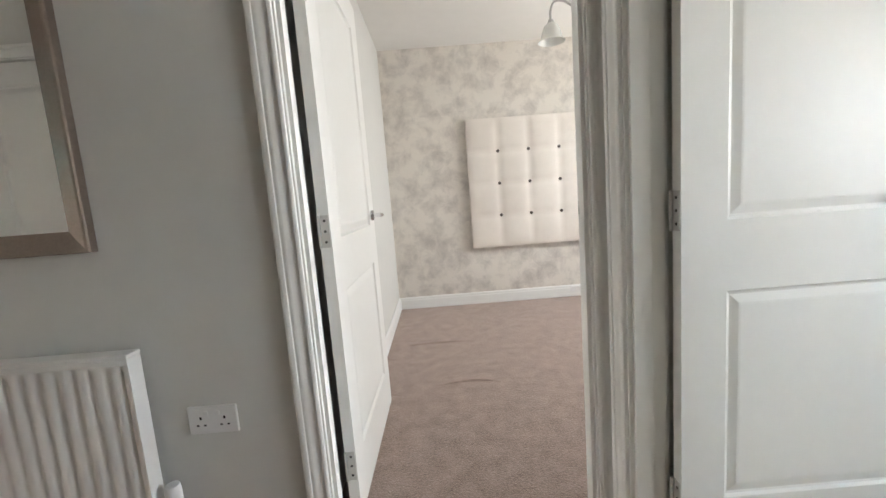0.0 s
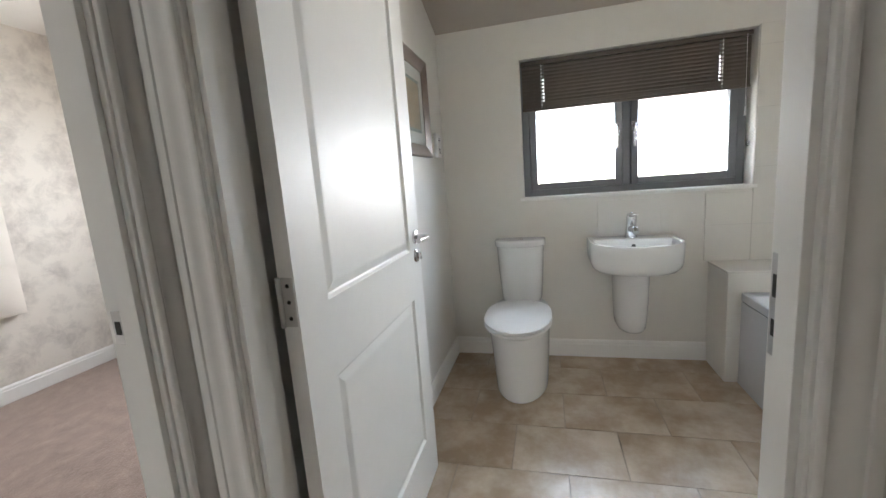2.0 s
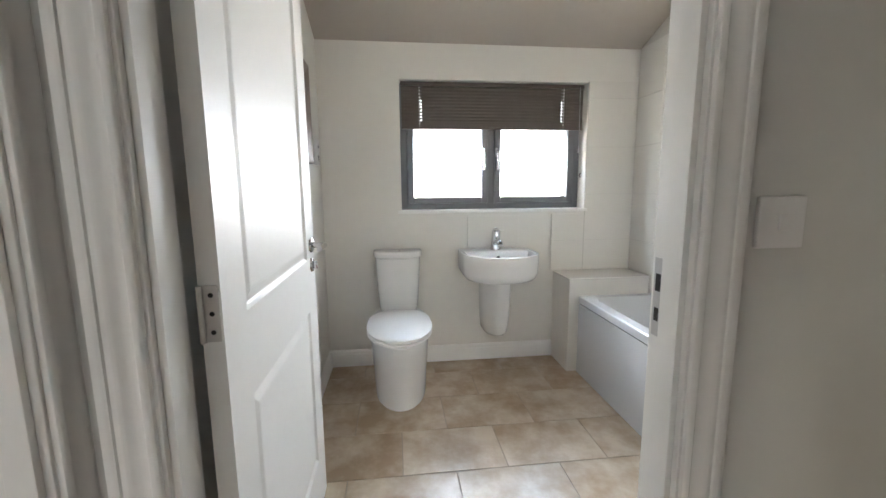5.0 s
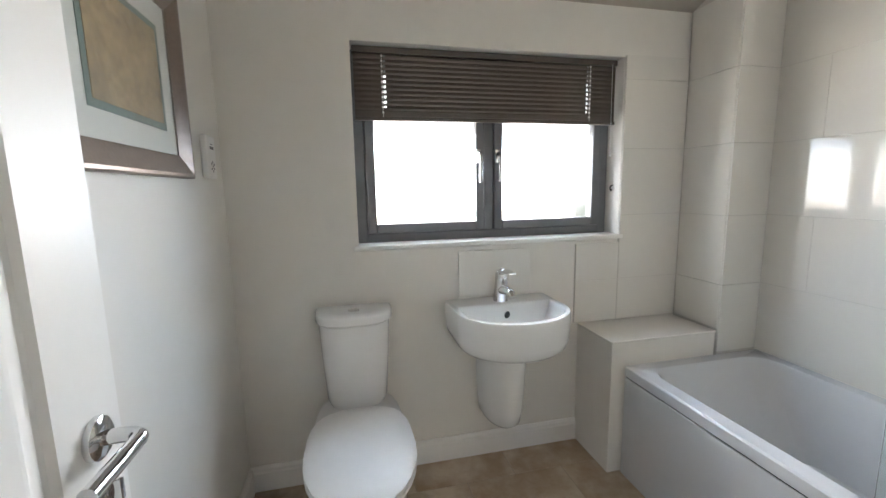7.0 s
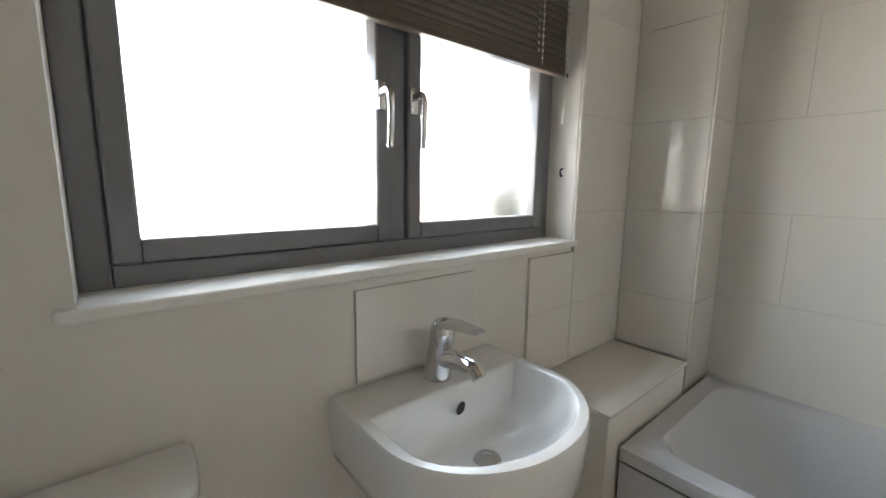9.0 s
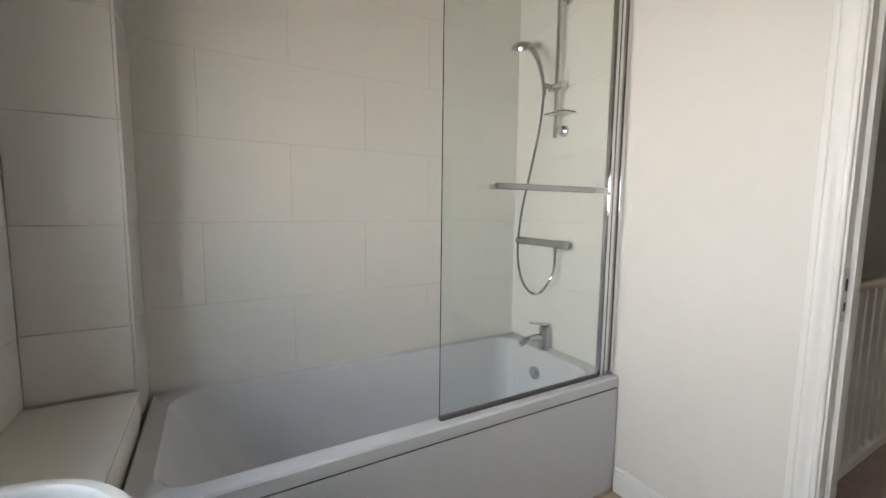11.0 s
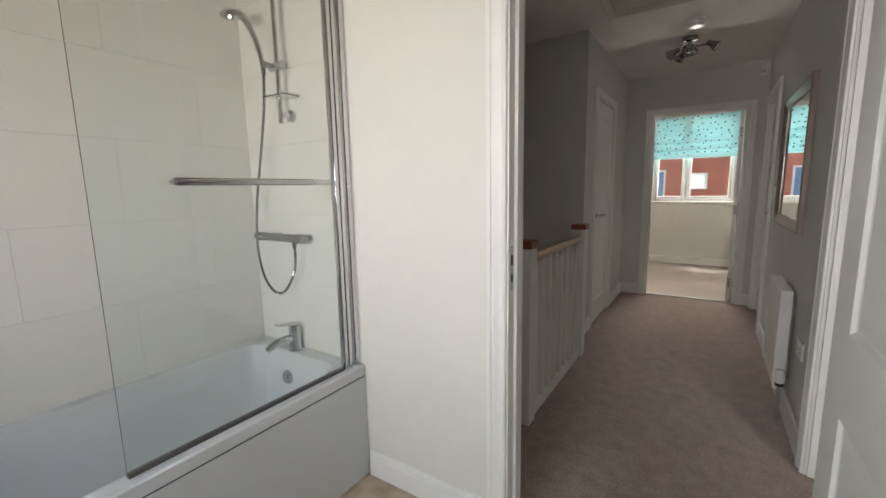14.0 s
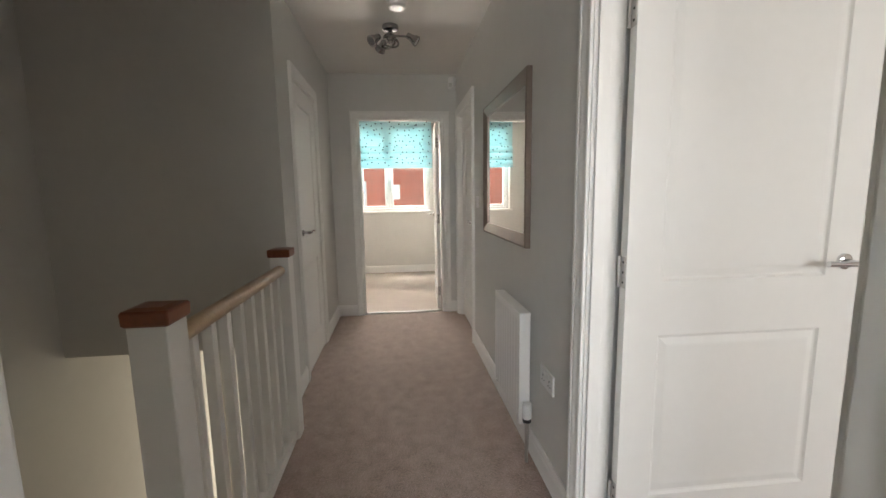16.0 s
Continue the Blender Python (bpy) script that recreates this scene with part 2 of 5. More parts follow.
def smooth_path(pts, n=8):
    """A rounded path through points."""
    pts = [Vector(p) for p in pts]
    out = []
    for i in range(len(pts) - 1):
        p0, p1, p2, p3 = pts[max(i - 1, 0)], pts[i], pts[i + 1], pts[min(i + 2, len(pts) - 1)]
        for k in range(n):
            t = k / n
            out.append(0.5 * ((2 * p1) + (p2 - p0) * t + (2 * p0 - 5 * p1 + 4 * p2 - p3) * t * t + (3 * p1 - p0 - 3 * p2 + p3) * t ** 3))
    out.append(pts[-1])
    return out


def loft(loops, cap_first=True, cap_last=True):
    bm = bmesh.new()
    rings = [[bm.verts.new(p) for p in lp] for lp in loops]
    n = len(rings[0])
    for a, b in zip(rings, rings[1:]):
        for i in range(n):
            bm.faces.new((a[i], a[(i + 1) % n], b[(i + 1) % n], b[i]))
    if cap_first:
        bm.faces.new(rings[0])
    if cap_last:
        bm.faces.new(rings[-1])
    return bm


def wall_x(bm, y0, y1, x0, x1, z0, z1, holes=()):
    """A wall that runs along x, with rectangular openings (xa, xb, za, zb)."""
    at = x0
    for xa, xb, za, zb in sorted(holes):
        if xa > at:
            box(bm, at, xa, y0, y1, z0, z1)
        if za > z0:
            box(bm, xa, xb, y0, y1, z0, za)
        if zb < z1:
            box(bm, xa, xb, y0, y1, zb, z1)
        at = xb
    box(bm, at, x1, y0, y1, z0, z1)
    return bm


def wall_y(bm, x0, x1, y0, y1, z0, z1, holes=()):
    b2 = wall_x(bmesh.new(), -x1, -x0, y0, y1, z0, z1, holes)
    join(bm, b2, Matrix.Rotation(radians(90), 4, 'Z'))
    return bm


ARCH = ((0.0, 0.0), (0.0, 0.011), (0.002, 0.0135), (0.006, 0.015), (0.010, 0.0148), (0.013, 0.012), (0.016, 0.0105), (0.022, 0.0105), (0.028, 0.012), (0.034, 0.0155), (0.039, 0.0178), (0.044, 0.0182), (0.047, 0.0172), (0.049, 0.0172), (0.051, 0.0205), (0.055, 0.022), (0.062, 0.022), (0.067, 0.0205), (0.069, 0.017), (0.069, 0.0))


def architrave(bm, a0, a1, top, put, gap=0.006, w=1.0):
    """A mitred moulding round three sides of a doorway; put(u, z, proud) gives the place."""
    corners = [(a0 - gap, 0.0, -1, 0), (a0 - gap, top + gap, -1, 1), (a1 + gap, top + gap, 1, 1), (a1 + gap, 0.0, 1, 0)]
    join(bm, loft([[put(u + su * p * w, z + sz * p * w, d) for p, d in ARCH] for u, z, su, sz in corners]))
    return bm


def skirting(bm, p, q, normal, h=0.115, t=0.016):
    """A skirting board from p to q; normal points into the room."""
    prof = ((0, 0.002), (t, 0.002), (t, h - 0.03), (t - 0.003, h - 0.024), (t - 0.003, h - 0.012), (t - 0.009, h), (0, h))
    n = Vector((*normal, 0))
    loops = [[Vector((*e, 0)) + n * d + Vector((0, 0, z)) for d, z in prof] for e in (p, q)]
    join(bm, loft(loops))
    return bm


# ---- the plan ----
BX0, BX1 = 1.405, 3.40          # bathroom, west and east faces
BY0, BY1 = -0.345, 1.996         # bathroom, south and north faces
LX0, LX1 = -2.525, 1.305        # landing, west and east faces
LY0, LY1 = 0.745, 2.0           # landing, cupboard face and north face
RX0, RX1, RY0, RY1 = 0.385, 3.40, 2.14, 4.745   # papered bedroom
FX0, FX1, FY0, FY1 = -4.86, -2.625, -0.6, 2.02  # far bedroom
CEILZ = 2.42
D1 = (0.432, 1.252)             # bedroom doorway, along x
D2 = (1.045, 1.885)             # bathroom doorway, along y
D3 = (1.018, 1.849)             # far doorway, along y
D4 = (-1.735, -1.085)             # cupboard doorway, along x
D5 = (-2.40, -1.625)             # third doorway, along x
TOP = 1.99
LIN = 0.028                     # thickness of the door linings
SX0, SX1 = -0.73, 1.305         # stairwell


def hole(d):
    return (d[0] - LIN, d[1] + LIN, -1.0, TOP + LIN)


setting("wall_north", wall_x(bmesh.new(), 2.0, 2.09, LX0 - 0.1, 3.40, 0, 2.60, [hole(D1), hole(D5)]), PAINT, "plain off-white painted landing wall", "wall")
setting("wall_bathroom_west", wall_y(bmesh.new(), 1.305, 1.405, -0.345, 2.0, -0.25, 2.60, [hole(D2)]), PAINT, "plain off-white painted partition wall", "wall")
bm = boxes((1.4052, 1.4075, -0.345, D2[0] - LIN, 0, 2.48), (1.4052, 1.4075, D2[1] + LIN, 1.996, 0, 2.48), (1.4052, 1.4075, D2[0] - LIN, D2[1] + LIN, TOP + LIN, 2.48))
box(bm, 1.4075, 3.398, 1.9965, 1.9995, 0, 2.48)
setting("wall_bathroom_lining", bm, BATHPAINT, "white emulsion on the bathroom walls", "wall")
setting("wall_bathroom_south", wall_x(bmesh.new(), -0.50, -0.345, 1.305, 3.62, -2.7, 2.60), PAINT, "outer wall behind the bath", "wall")
BW = (0.235, 1.49, 1.05, 1.885)    # bathroom window opening
RW = (2.77, 4.21, 0.95, 1.98)      # bedroom window opening
setting("wall_bathroom_east", wall_y(bmesh.new(), 3.40, 3.62, -0.345, 2.06, -2.7, 2.60, [BW]), BATHPAINT, "white painted outer wall with the bathroom window", "wall")
setting("wall_bedroom_east", wall_y(bmesh.new(), 3.40, 3.62, 2.06, 5.0, -2.7, 2.60, [RW]), PAINT, "off-white painted bedroom wall with the window", "wall")
setting("wall_bedroom_north", boxes((0.2, 3.40, 4.745, 5.0, -0.2, 2.60)), WALLPAPER, "cream wallpaper with blurred grey flowers", "wall")
setting("wall_bedroom_west", boxes((0.30, 0.385, 2.09, 4.745, 0, 2.60)), PAINT, "plain off-white bedroom side wall", "wall")
# The low opening in this wall is added to hold the hall lamp.
setting("wall_landing_west", wall_y(bmesh.new(), -2.625, -2.525, FY0, 2.0, -2.7, 2.60, [(-0.32, 0.48, -2.25, -0.15), (D3[0] - LIN, D3[1] + LIN, 0.0, TOP + LIN)]), PAINT, "off-white painted wall at the end of the landing", "wall")
setting("wall_cupboard", wall_x(bmesh.new(), 0.665, 0.745, LX0, SX0, -0.25, 2.60, [hole(D4)]), PAINT, "off-white painted wall with the cupboard door", "wall")
setting("wall_stair_bulkhead", boxes((SX0 - 0.1, SX0, -0.5, 0.665, 0.36, 2.60)), PAINT, "painted bulkhead wall above the stairs", "wall")
setting("wall_stair_south", wall_x(bmesh.new(), -0.60, -0.5, -4.0, 1.305, -2.7, 2.60), PAINT, "painted wall along the staircase", "wall")
setting("wall_hall_north", boxes((-4.0, 1.405, 0.665, 0.742, -2.7, -0.252)), PAINT, "painted wall of the hall below", "wall")
# Unseen wall; its opening is invented to let daylight into the hall.
setting("wall_hall_west", wall_y(bmesh.new(), -4.1, -4.0, -0.6, 0.745, -2.7, -0.01, [(-0.32, 0.48, -2.25, -0.25)]), PAINT, "painted end wall of the hall below with an added opening for light", "wall")
setting("wall_far_window", wall_y(bmesh.new(), -5.06, -4.86, FY0 - 0.1, FY1 + 0.1, -2.7, 2.60, [(0.77, 1.90, 0.985, 2.25)]), PAINT, "off-white painted wall under the far window", "wall")
setting("wall_far_north", boxes((-4.86, -2.625, FY1, FY1 + 0.1, -0.2, 2.60)), PAINT, "off-white side wall of the far bedroom", "wall")
setting("wall_far_south", boxes((-4.86, -2.625, FY0 - 0.1, FY0, -0.2, 2.60)), PAINT, "off-white side wall of the far bedroom", "wall")
setting("wall_third_room", boxes((-2.625, 0.30, 2.9, 3.0, 0, 2.60)), PAINT, "wall of the room behind the closed door", "wall")

# floors
setting("floor_landing", boxes((LX0 - 0.05, SX0, 0.665, 2.045, -0.2, 0.0), (SX0, SX1 + 0.05, 0.765, 2.045, -0.2, 0.0)), CARPET, "worn mauve-brown carpet on the landing", "carpet")
setting("floor_bedroom", boxes((0.30, 3.40, 2.045, 4.745, -0.2, 0.0)), CARPET, "mauve-brown bedroom carpet with seams", "carpet")
setting("floor_far_bedroom", boxes((-4.86, LX0 - 0.05, FY0, FY1, -0.2, 0.003)), FARCARPET, "pale beige carpet in the far bedroom", "carpet")
setting("floor_third_room", boxes((-2.54, 0.30, 2.045, 2.9, -0.2, 0.0)), CARPET, "carpet behind the closed door", "carpet")
bath_floor = setting("floor_bathroom", boxes((1.355, 3.40, -0.345, 1.999, -0.2, -0.002)), GROUT, "brown grout bed under beige stone tiles", "floor")
setting("ceiling_stair_soffit", boxes((LX0, SX0 - 0.1, -0.5, 0.665, 0.36, 0.44)), CEIL, "painted soffit over the stairs", "ceiling")
setting("floor_hall", boxes((-4.0, 1.305, -0.5, 0.70, -2.75, -2.6)), OAK, "hall floor below the stairs", "floor")

# ceilings
setting("ceiling_landing", boxes((-2.525, 1.305, -0.5, 2.0, CEILZ, 2.60)), CEIL, "white painted landing ceiling", "ceiling")
setting("ceiling_bedroom", boxes((0.385, 3.40, 2.09, 4.745, CEILZ, 2.60)), CEIL, "white painted bedroom ceiling", "ceiling")
setting("ceiling_far_bedroom", boxes((-4.86, -2.625, FY0, FY1, CEILZ, 2.60)), CEIL, "white painted ceiling", "ceiling")
setting("ceiling_third_room", boxes((-2.525, 0.30, 2.09, 2.9, CEILZ, 2.60)), CEIL, "white painted ceiling", "ceiling")
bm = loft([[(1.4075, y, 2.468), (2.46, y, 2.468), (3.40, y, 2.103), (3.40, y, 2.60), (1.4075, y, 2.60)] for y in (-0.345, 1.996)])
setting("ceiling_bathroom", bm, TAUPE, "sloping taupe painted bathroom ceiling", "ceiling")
setting("roof", boxes((-5.1, 3.9, -0.9, 5.2, 2.61, 2.9)), DARK, "dark roof slab over the storey", "roof")


# ---- doors ----
def put_x(y, s):
    """Places on a wall along x whose face is at y; s is the side that the face looks to."""
    return lambda u, z, d: Vector((u, y + s * d, z))


def put_y(x, s):
    return lambda u, z, d: Vector((x + s * d, u, z))


def lining_x(bm, d, y0, y1, stop):
    for a, b in ((d[0] - LIN, d[0]), (d[1], d[1] + LIN)):
        box(bm, a, b, y0, y1, 0, TOP, 0.0015)
    box(bm, d[0] - LIN, d[1] + LIN, y0, y1, TOP, TOP + LIN, 0.0015)
    box(bm, d[0], d[0] + 0.012, stop[0], stop[1], 0, TOP - 0.012, 0.001)
    box(bm, d[1] - 0.012, d[1], stop[0], stop[1], 0, TOP - 0.012, 0.001)
    box(bm, d[0], d[1], stop[0], stop[1], TOP - 0.012, TOP, 0.001)
    return bm


def doorway(name, d, faces, along, stop, label):
    """Lining with its stop, and mouldings on both faces of the wall."""
    t = thing(name, (0, 0, 0), label, "door frame", kind="structure")
    lo, hi = faces[0] - 0.002, faces[1] + 0.002
    bm = lining_x(bmesh.new(), d, lo, hi, stop)
    if along == 'y':
        b2 = bmesh.new()
        join(b2, lining_x(bmesh.new(), d, -hi, -lo, (-stop[1], -stop[0])), Matrix.Rotation(radians(90), 4, 'Z'))
        bm.free()
        bm = b2
    part("door_lining", bm, GLOSS, t)
    for f, s in ((faces[0], -1), (faces[1], 1)):
        put = put_x(f, s) if along == 'x' else put_y(f, s)
        part("architrave", architrave(bmesh.new(), d[0], d[1], TOP, put), GLOSS, t, smooth=True)
    return t


def panel_face(w, z0, z1, x0, x1, side, y):
    """One moulded panel: a sunk bevelled border round a raised field."""
    rings = []
    for inset, depth in ((0, 0), (0.006, 0.007), (0.012, 0.009), (0.034, 0.004), (0.040, 0.0035)):
        yy = y - side * depth
        rings.append([(x0 + inset, yy, z0 + inset), (x1 - inset, yy, z0 + inset), (x1 - inset, yy, z1 - inset), (x0 + inset, yy, z1 - inset)])
    return loft(rings, cap_first=False)


def door_leaf(name, at, rz, w, label, lever=True, flip=1, lock=False, hinge_side=1):
    """A two-panel moulded door; hinged at its origin, leaf along local x, thickness along local y (0 to 0.036)."""
    t = thing(name, at, label, "door", kind="structure", rz=rz)
    H, T, st = TOP - 0.012, 0.036, 0.118
    bm = bmesh.new()
    for y in (0.0, T):
        xs, zs = (0.002, st, w - st, w), (0.006, 0.205, 0.775, 0.955, 1.855, H)
        for i in range(3):
            for k in range(5):
                if i == 1 and k in (1, 3):
                    continue
                bm.faces.new([bm.verts.new(p) for p in ((xs[i], y, zs[k]), (xs[i + 1], y, zs[k]), (xs[i + 1], y, zs[k + 1]), (xs[i], y, zs[k + 1]))])
    for a, b in (((0.002, 0.006), (w, 0.006)), ((w, 0.006), (w, H)), ((w, H), (0.002, H)), ((0.002, H), (0.002, 0.006))):
        bm.faces.new([bm.verts.new(p) for p in ((a[0], 0, a[1]), (b[0], 0, b[1]), (b[0], T, b[1]), (a[0], T, a[1]))])
    bmesh.ops.remove_doubles(bm, verts=bm.verts[:], dist=0.0005)
    part("stiles_and_rails", bm, GLOSS, t)
    for y, side in ((0.0, -1), (T, 1)):
        for za, zb in ((0.205, 0.775), (0.955, 1.855)):
            part("panel", panel_face(w, za, zb, st, w - st, side, y), GLOSS, t)
    for z in (0.20, 0.985, 1.775):
        bm = bmesh.new()
        tube(bm, [(-0.005, T - 0.004, z - 0.05), (-0.005, T - 0.004, z + 0.05)], 0.005, 8)
        box(bm, -0.0005, 0.0018, 0.004, T, z - 0.05, z + 0.05)
        hg = part("hinge", bm, CREAMSTEEL, t, "pale steel butt hinge")
        for dz in (-0.033, 0.0, 0.033):
            part("screw", lathe([(0.0, 0.0016), (0.004, 0.001), (0.0045, 0.0)], 8, m=Matrix.Translation((-0.0006, 0.016, z + dz)) @ Matrix.Rotation(radians(-90), 4, 'Y')), DARK, hg)
    if lever:
        for side, y in ((-1, 0.0), (1, T)):
            hx, hz = w - 0.055, 1.0
            rose = part("handle", lever_handle(hx, y, hz, side), CHROME, t, "chrome lever handle on a round rose", True)
            if lock:
                b2 = lathe([(0.0, 0.009), (0.018, 0.009), (0.024, 0.006), (0.026, 0.0)], 20, m=Matrix.Translation((hx, y, hz - 0.07)) @ Matrix.Rotation(radians(90 if side < 0 else -90), 4, 'X'))
                box(b2, hx - 0.004, hx + 0.004, min(y, y + side * 0.022), max(y, y + side * 0.022), hz - 0.084, hz - 0.056, 0.0015)
                part("lock_turn", b2, CHROME, t, "chrome privacy turn", True)
    return t


def lever_handle(hx, y, hz, side):
    b = lathe([(0.0, 0.011), (0.020, 0.011), (0.026, 0.007), (0.027, 0.0)], 24, m=Matrix.Translation((hx, y, hz)) @ Matrix.Rotation(radians(90 if side < 0 else -90), 4, 'X'))
    tube(b, smooth_path([(hx, y, hz), (hx, y + side * 0.035, hz), (hx - 0.008, y + side * 0.05, hz), (hx - 0.03, y + side * 0.052, hz), (hx - 0.115, y + side * 0.052, hz + 0.002)], 5), 0.0095, 12)
    return b


doorway("door_frame_bedroom", D1, (2.0, 2.09), 'x', (2.01, 2.048), "white moulded frame of the bedroom doorway")
doorway("door_frame_bathroom", D2, (1.305, 1.405), 'y', (1.315, 1.365), "white moulded frame of the bathroom doorway")
doorway("door_frame_far", D3, (-2.625, -2.525), 'y', (-2.58, -2.54), "white moulded frame of the far doorway")
doorway("door_frame_cupboard", D4, (0.665, 0.745), 'x', (0.68, 0.703), "white moulded frame of the cupboard doorway")
doorway("door_frame_third", D5, (2.0, 2.09), 'x', (2.01, 2.038), "white moulded frame of a landing doorway")
door_leaf("door_bedroom", (0.487, 2.100, 0), 89.3, 0.815, "open white two-panel bedroom door", hinge_side=1)
door_leaf("door_bathroom", (1.413, 1.832, 0), 0.3, 0.82, "open white two-panel bathroom door", lock=True, hinge_side=-1)
door_leaf("door_cupboard", (-1.733, 0.707, 0), 0, 0.646, "closed white two-panel cupboard door", hinge_side=-1)
door_leaf("door_third", (-2.398, 2.042, 0), 0, 0.771, "closed white two-panel landing door")
door_leaf("door_far", (-2.635, 1.83, 0), 177, 0.80, "open white two-panel door in the far bedroom")


# ---- windows ----
def window_unit(name, axis_x, sgn, y0, y1, z0, z1, mull, frame_mat, pane_mat, label, depth=0.06, fw=0.045, sw=0.042, handles=True):
    """A casement window in a wall that runs along y; sgn points outwards along x."""
    t = thing(name, (0, 0, 0), label, "window", kind="structure")
    xa, xb = sorted((axis_x, axis_x + sgn * depth))
    bm = bmesh.new()
    for r in ((y0, y0 + fw, z0, z1), (y1 - fw, y1, z0, z1), (y0 + fw, y1 - fw, z0, z0 + fw), (y0 + fw, y1 - fw, z1 - fw, z1)):
        box(bm, xa, xb, *r, bevel=0.004)
    edges = [y0 + fw] + [v for m in mull for v in (m - 0.022, m + 0.022)] + [y1 - fw]
    for m in mull:
        box(bm, xa, xb, m - 0.022, m + 0.022, z0 + fw, z1 - fw, bevel=0.004)
    ra, rb = sorted((axis_x + sgn * 0.043, axis_x + sgn * (depth - 0.002)))
    for i in range(0, len(edges), 2):
        a, b, za, zb, lip = edges[i] - 0.003, edges[i + 1] + 0.003, z0 + fw - 0.003, z1 - fw + 0.003, 0.020
        for r in ((a, a + lip, za, zb), (b - lip, b, za, zb), (a + lip, b - lip, za, za + lip), (a + lip, b - lip, zb - lip, zb)):
            box(bm, ra, rb, *r)
    part("window_frame", bm, frame_mat, t)
    for i in range(0, len(edges), 2):
        a, b = edges[i] + 0.002, edges[i + 1] - 0.002
        za, zb = z0 + fw + 0.002, z1 - fw - 0.002
        sx0, sx1 = sorted((axis_x - sgn * 0.012, axis_x + sgn * 0.04))
        bm = bmesh.new()
        for r in ((a, a + sw, za, zb), (b - sw, b, za, zb), (a + sw, b - sw, za, za + sw), (a + sw, b - sw, zb - sw, zb)):
            box(bm, sx0, sx1, *r, bevel=0.006)
        sash = part("sash", bm, frame_mat, t)
        gx = axis_x + sgn * 0.015
        p = part("pane", boxes((min(gx, gx + sgn * 0.006), max(gx, gx + sgn * 0.006), a + sw - 0.004, b - sw + 0.004, za + sw - 0.004, zb - sw + 0.004)), pane_mat, sash)
        p.visible_shadow = False
        if handles:
            hy = b - 0.012 if i == 0 else a + 0.034
            hz = (z0 + z1) / 2 - 0.03
            hx = axis_x - sgn * 0.012
            bm = bmesh.new()
            box(bm, min(hx, hx - sgn * 0.012), max(hx, hx - sgn * 0.012), hy - 0.012, hy + 0.012, hz - 0.03, hz + 0.035, 0.004)
            tube(bm, smooth_path([(hx - sgn * 0.01, hy, hz + 0.01), (hx - sgn * 0.04, hy, hz + 0.012), (hx - sgn * 0.05, hy, hz - 0.02), (hx - sgn * 0.045, hy, hz - 0.115)], 5), [0.009] * 11 + [0.008] * 5, 10)
            part("handle", bm, CHROME, sash, "satin chrome casement handle", True)
    return t


def sill(t, x0, x1, y0, y1, z, m, deep=0.026):
    part("window_sill", boxes((x0, x1, y0, y1, z - deep, z + 0.004), bevel=0.005), m, t, "white painted sill board")


def reveal_lining(name, x0, x1, y0, y1, z0, z1, m):
    bm = boxes((x0, x1, y0, y0 + 0.003, z0, z1), (x0, x1, y1 - 0.003, y1, z0, z1), (x0, x1, y0 + 0.003, y1 - 0.003, z1 - 0.003, z1))
    return setting(name, bm, m, "white painted window reveal", "trim")


w1 = window_unit("window_bathroom", 3.505, 1, *BW, [0.868], GREYPVC, OBSCURE, "dark grey two-light casement with obscure glass")
sill(w1, 3.386, 3.506, 0.212, 1.514, 1.053, GLOSS, 0.018)
w2 = window_unit("window_bedroom", 3.505, 1, *RW, [3.505], GREYPVC, GLASS, "dark grey two-light bedroom casement")
sill(w2, 3.372, 3.505, RW[0] - 0.04, RW[1] + 0.04, RW[2], GLOSS)
w3 = window_unit("window_far", -4.96, -1, 0.77, 1.90, 0.985, 2.25, [1.255], WHITEPVC, GLASS, "white two-light casement in the far bedroom", handles=False)
sill(w3, -4.965, -4.83, 0.73, 1.94, 0.988, GLOSS)
clip = thing("blind_cord_hook", (3.445, 0.238, 1.285), "small dark cord hook on the window reveal", "hook")
part("plate", boxes((-0.008, 0.008, 0, 0.004, -0.012, 0.012), bevel=0.0015), PLASTIC, clip)
part("hook", tube(bmesh.new(), smooth_path([(0, 0.004, 0.01), (0, 0.016, 0.004), (0, 0.014, -0.014), (0, 0.006, -0.012)], 4), 0.0035, 8), BLACK, clip, "black prong", True)


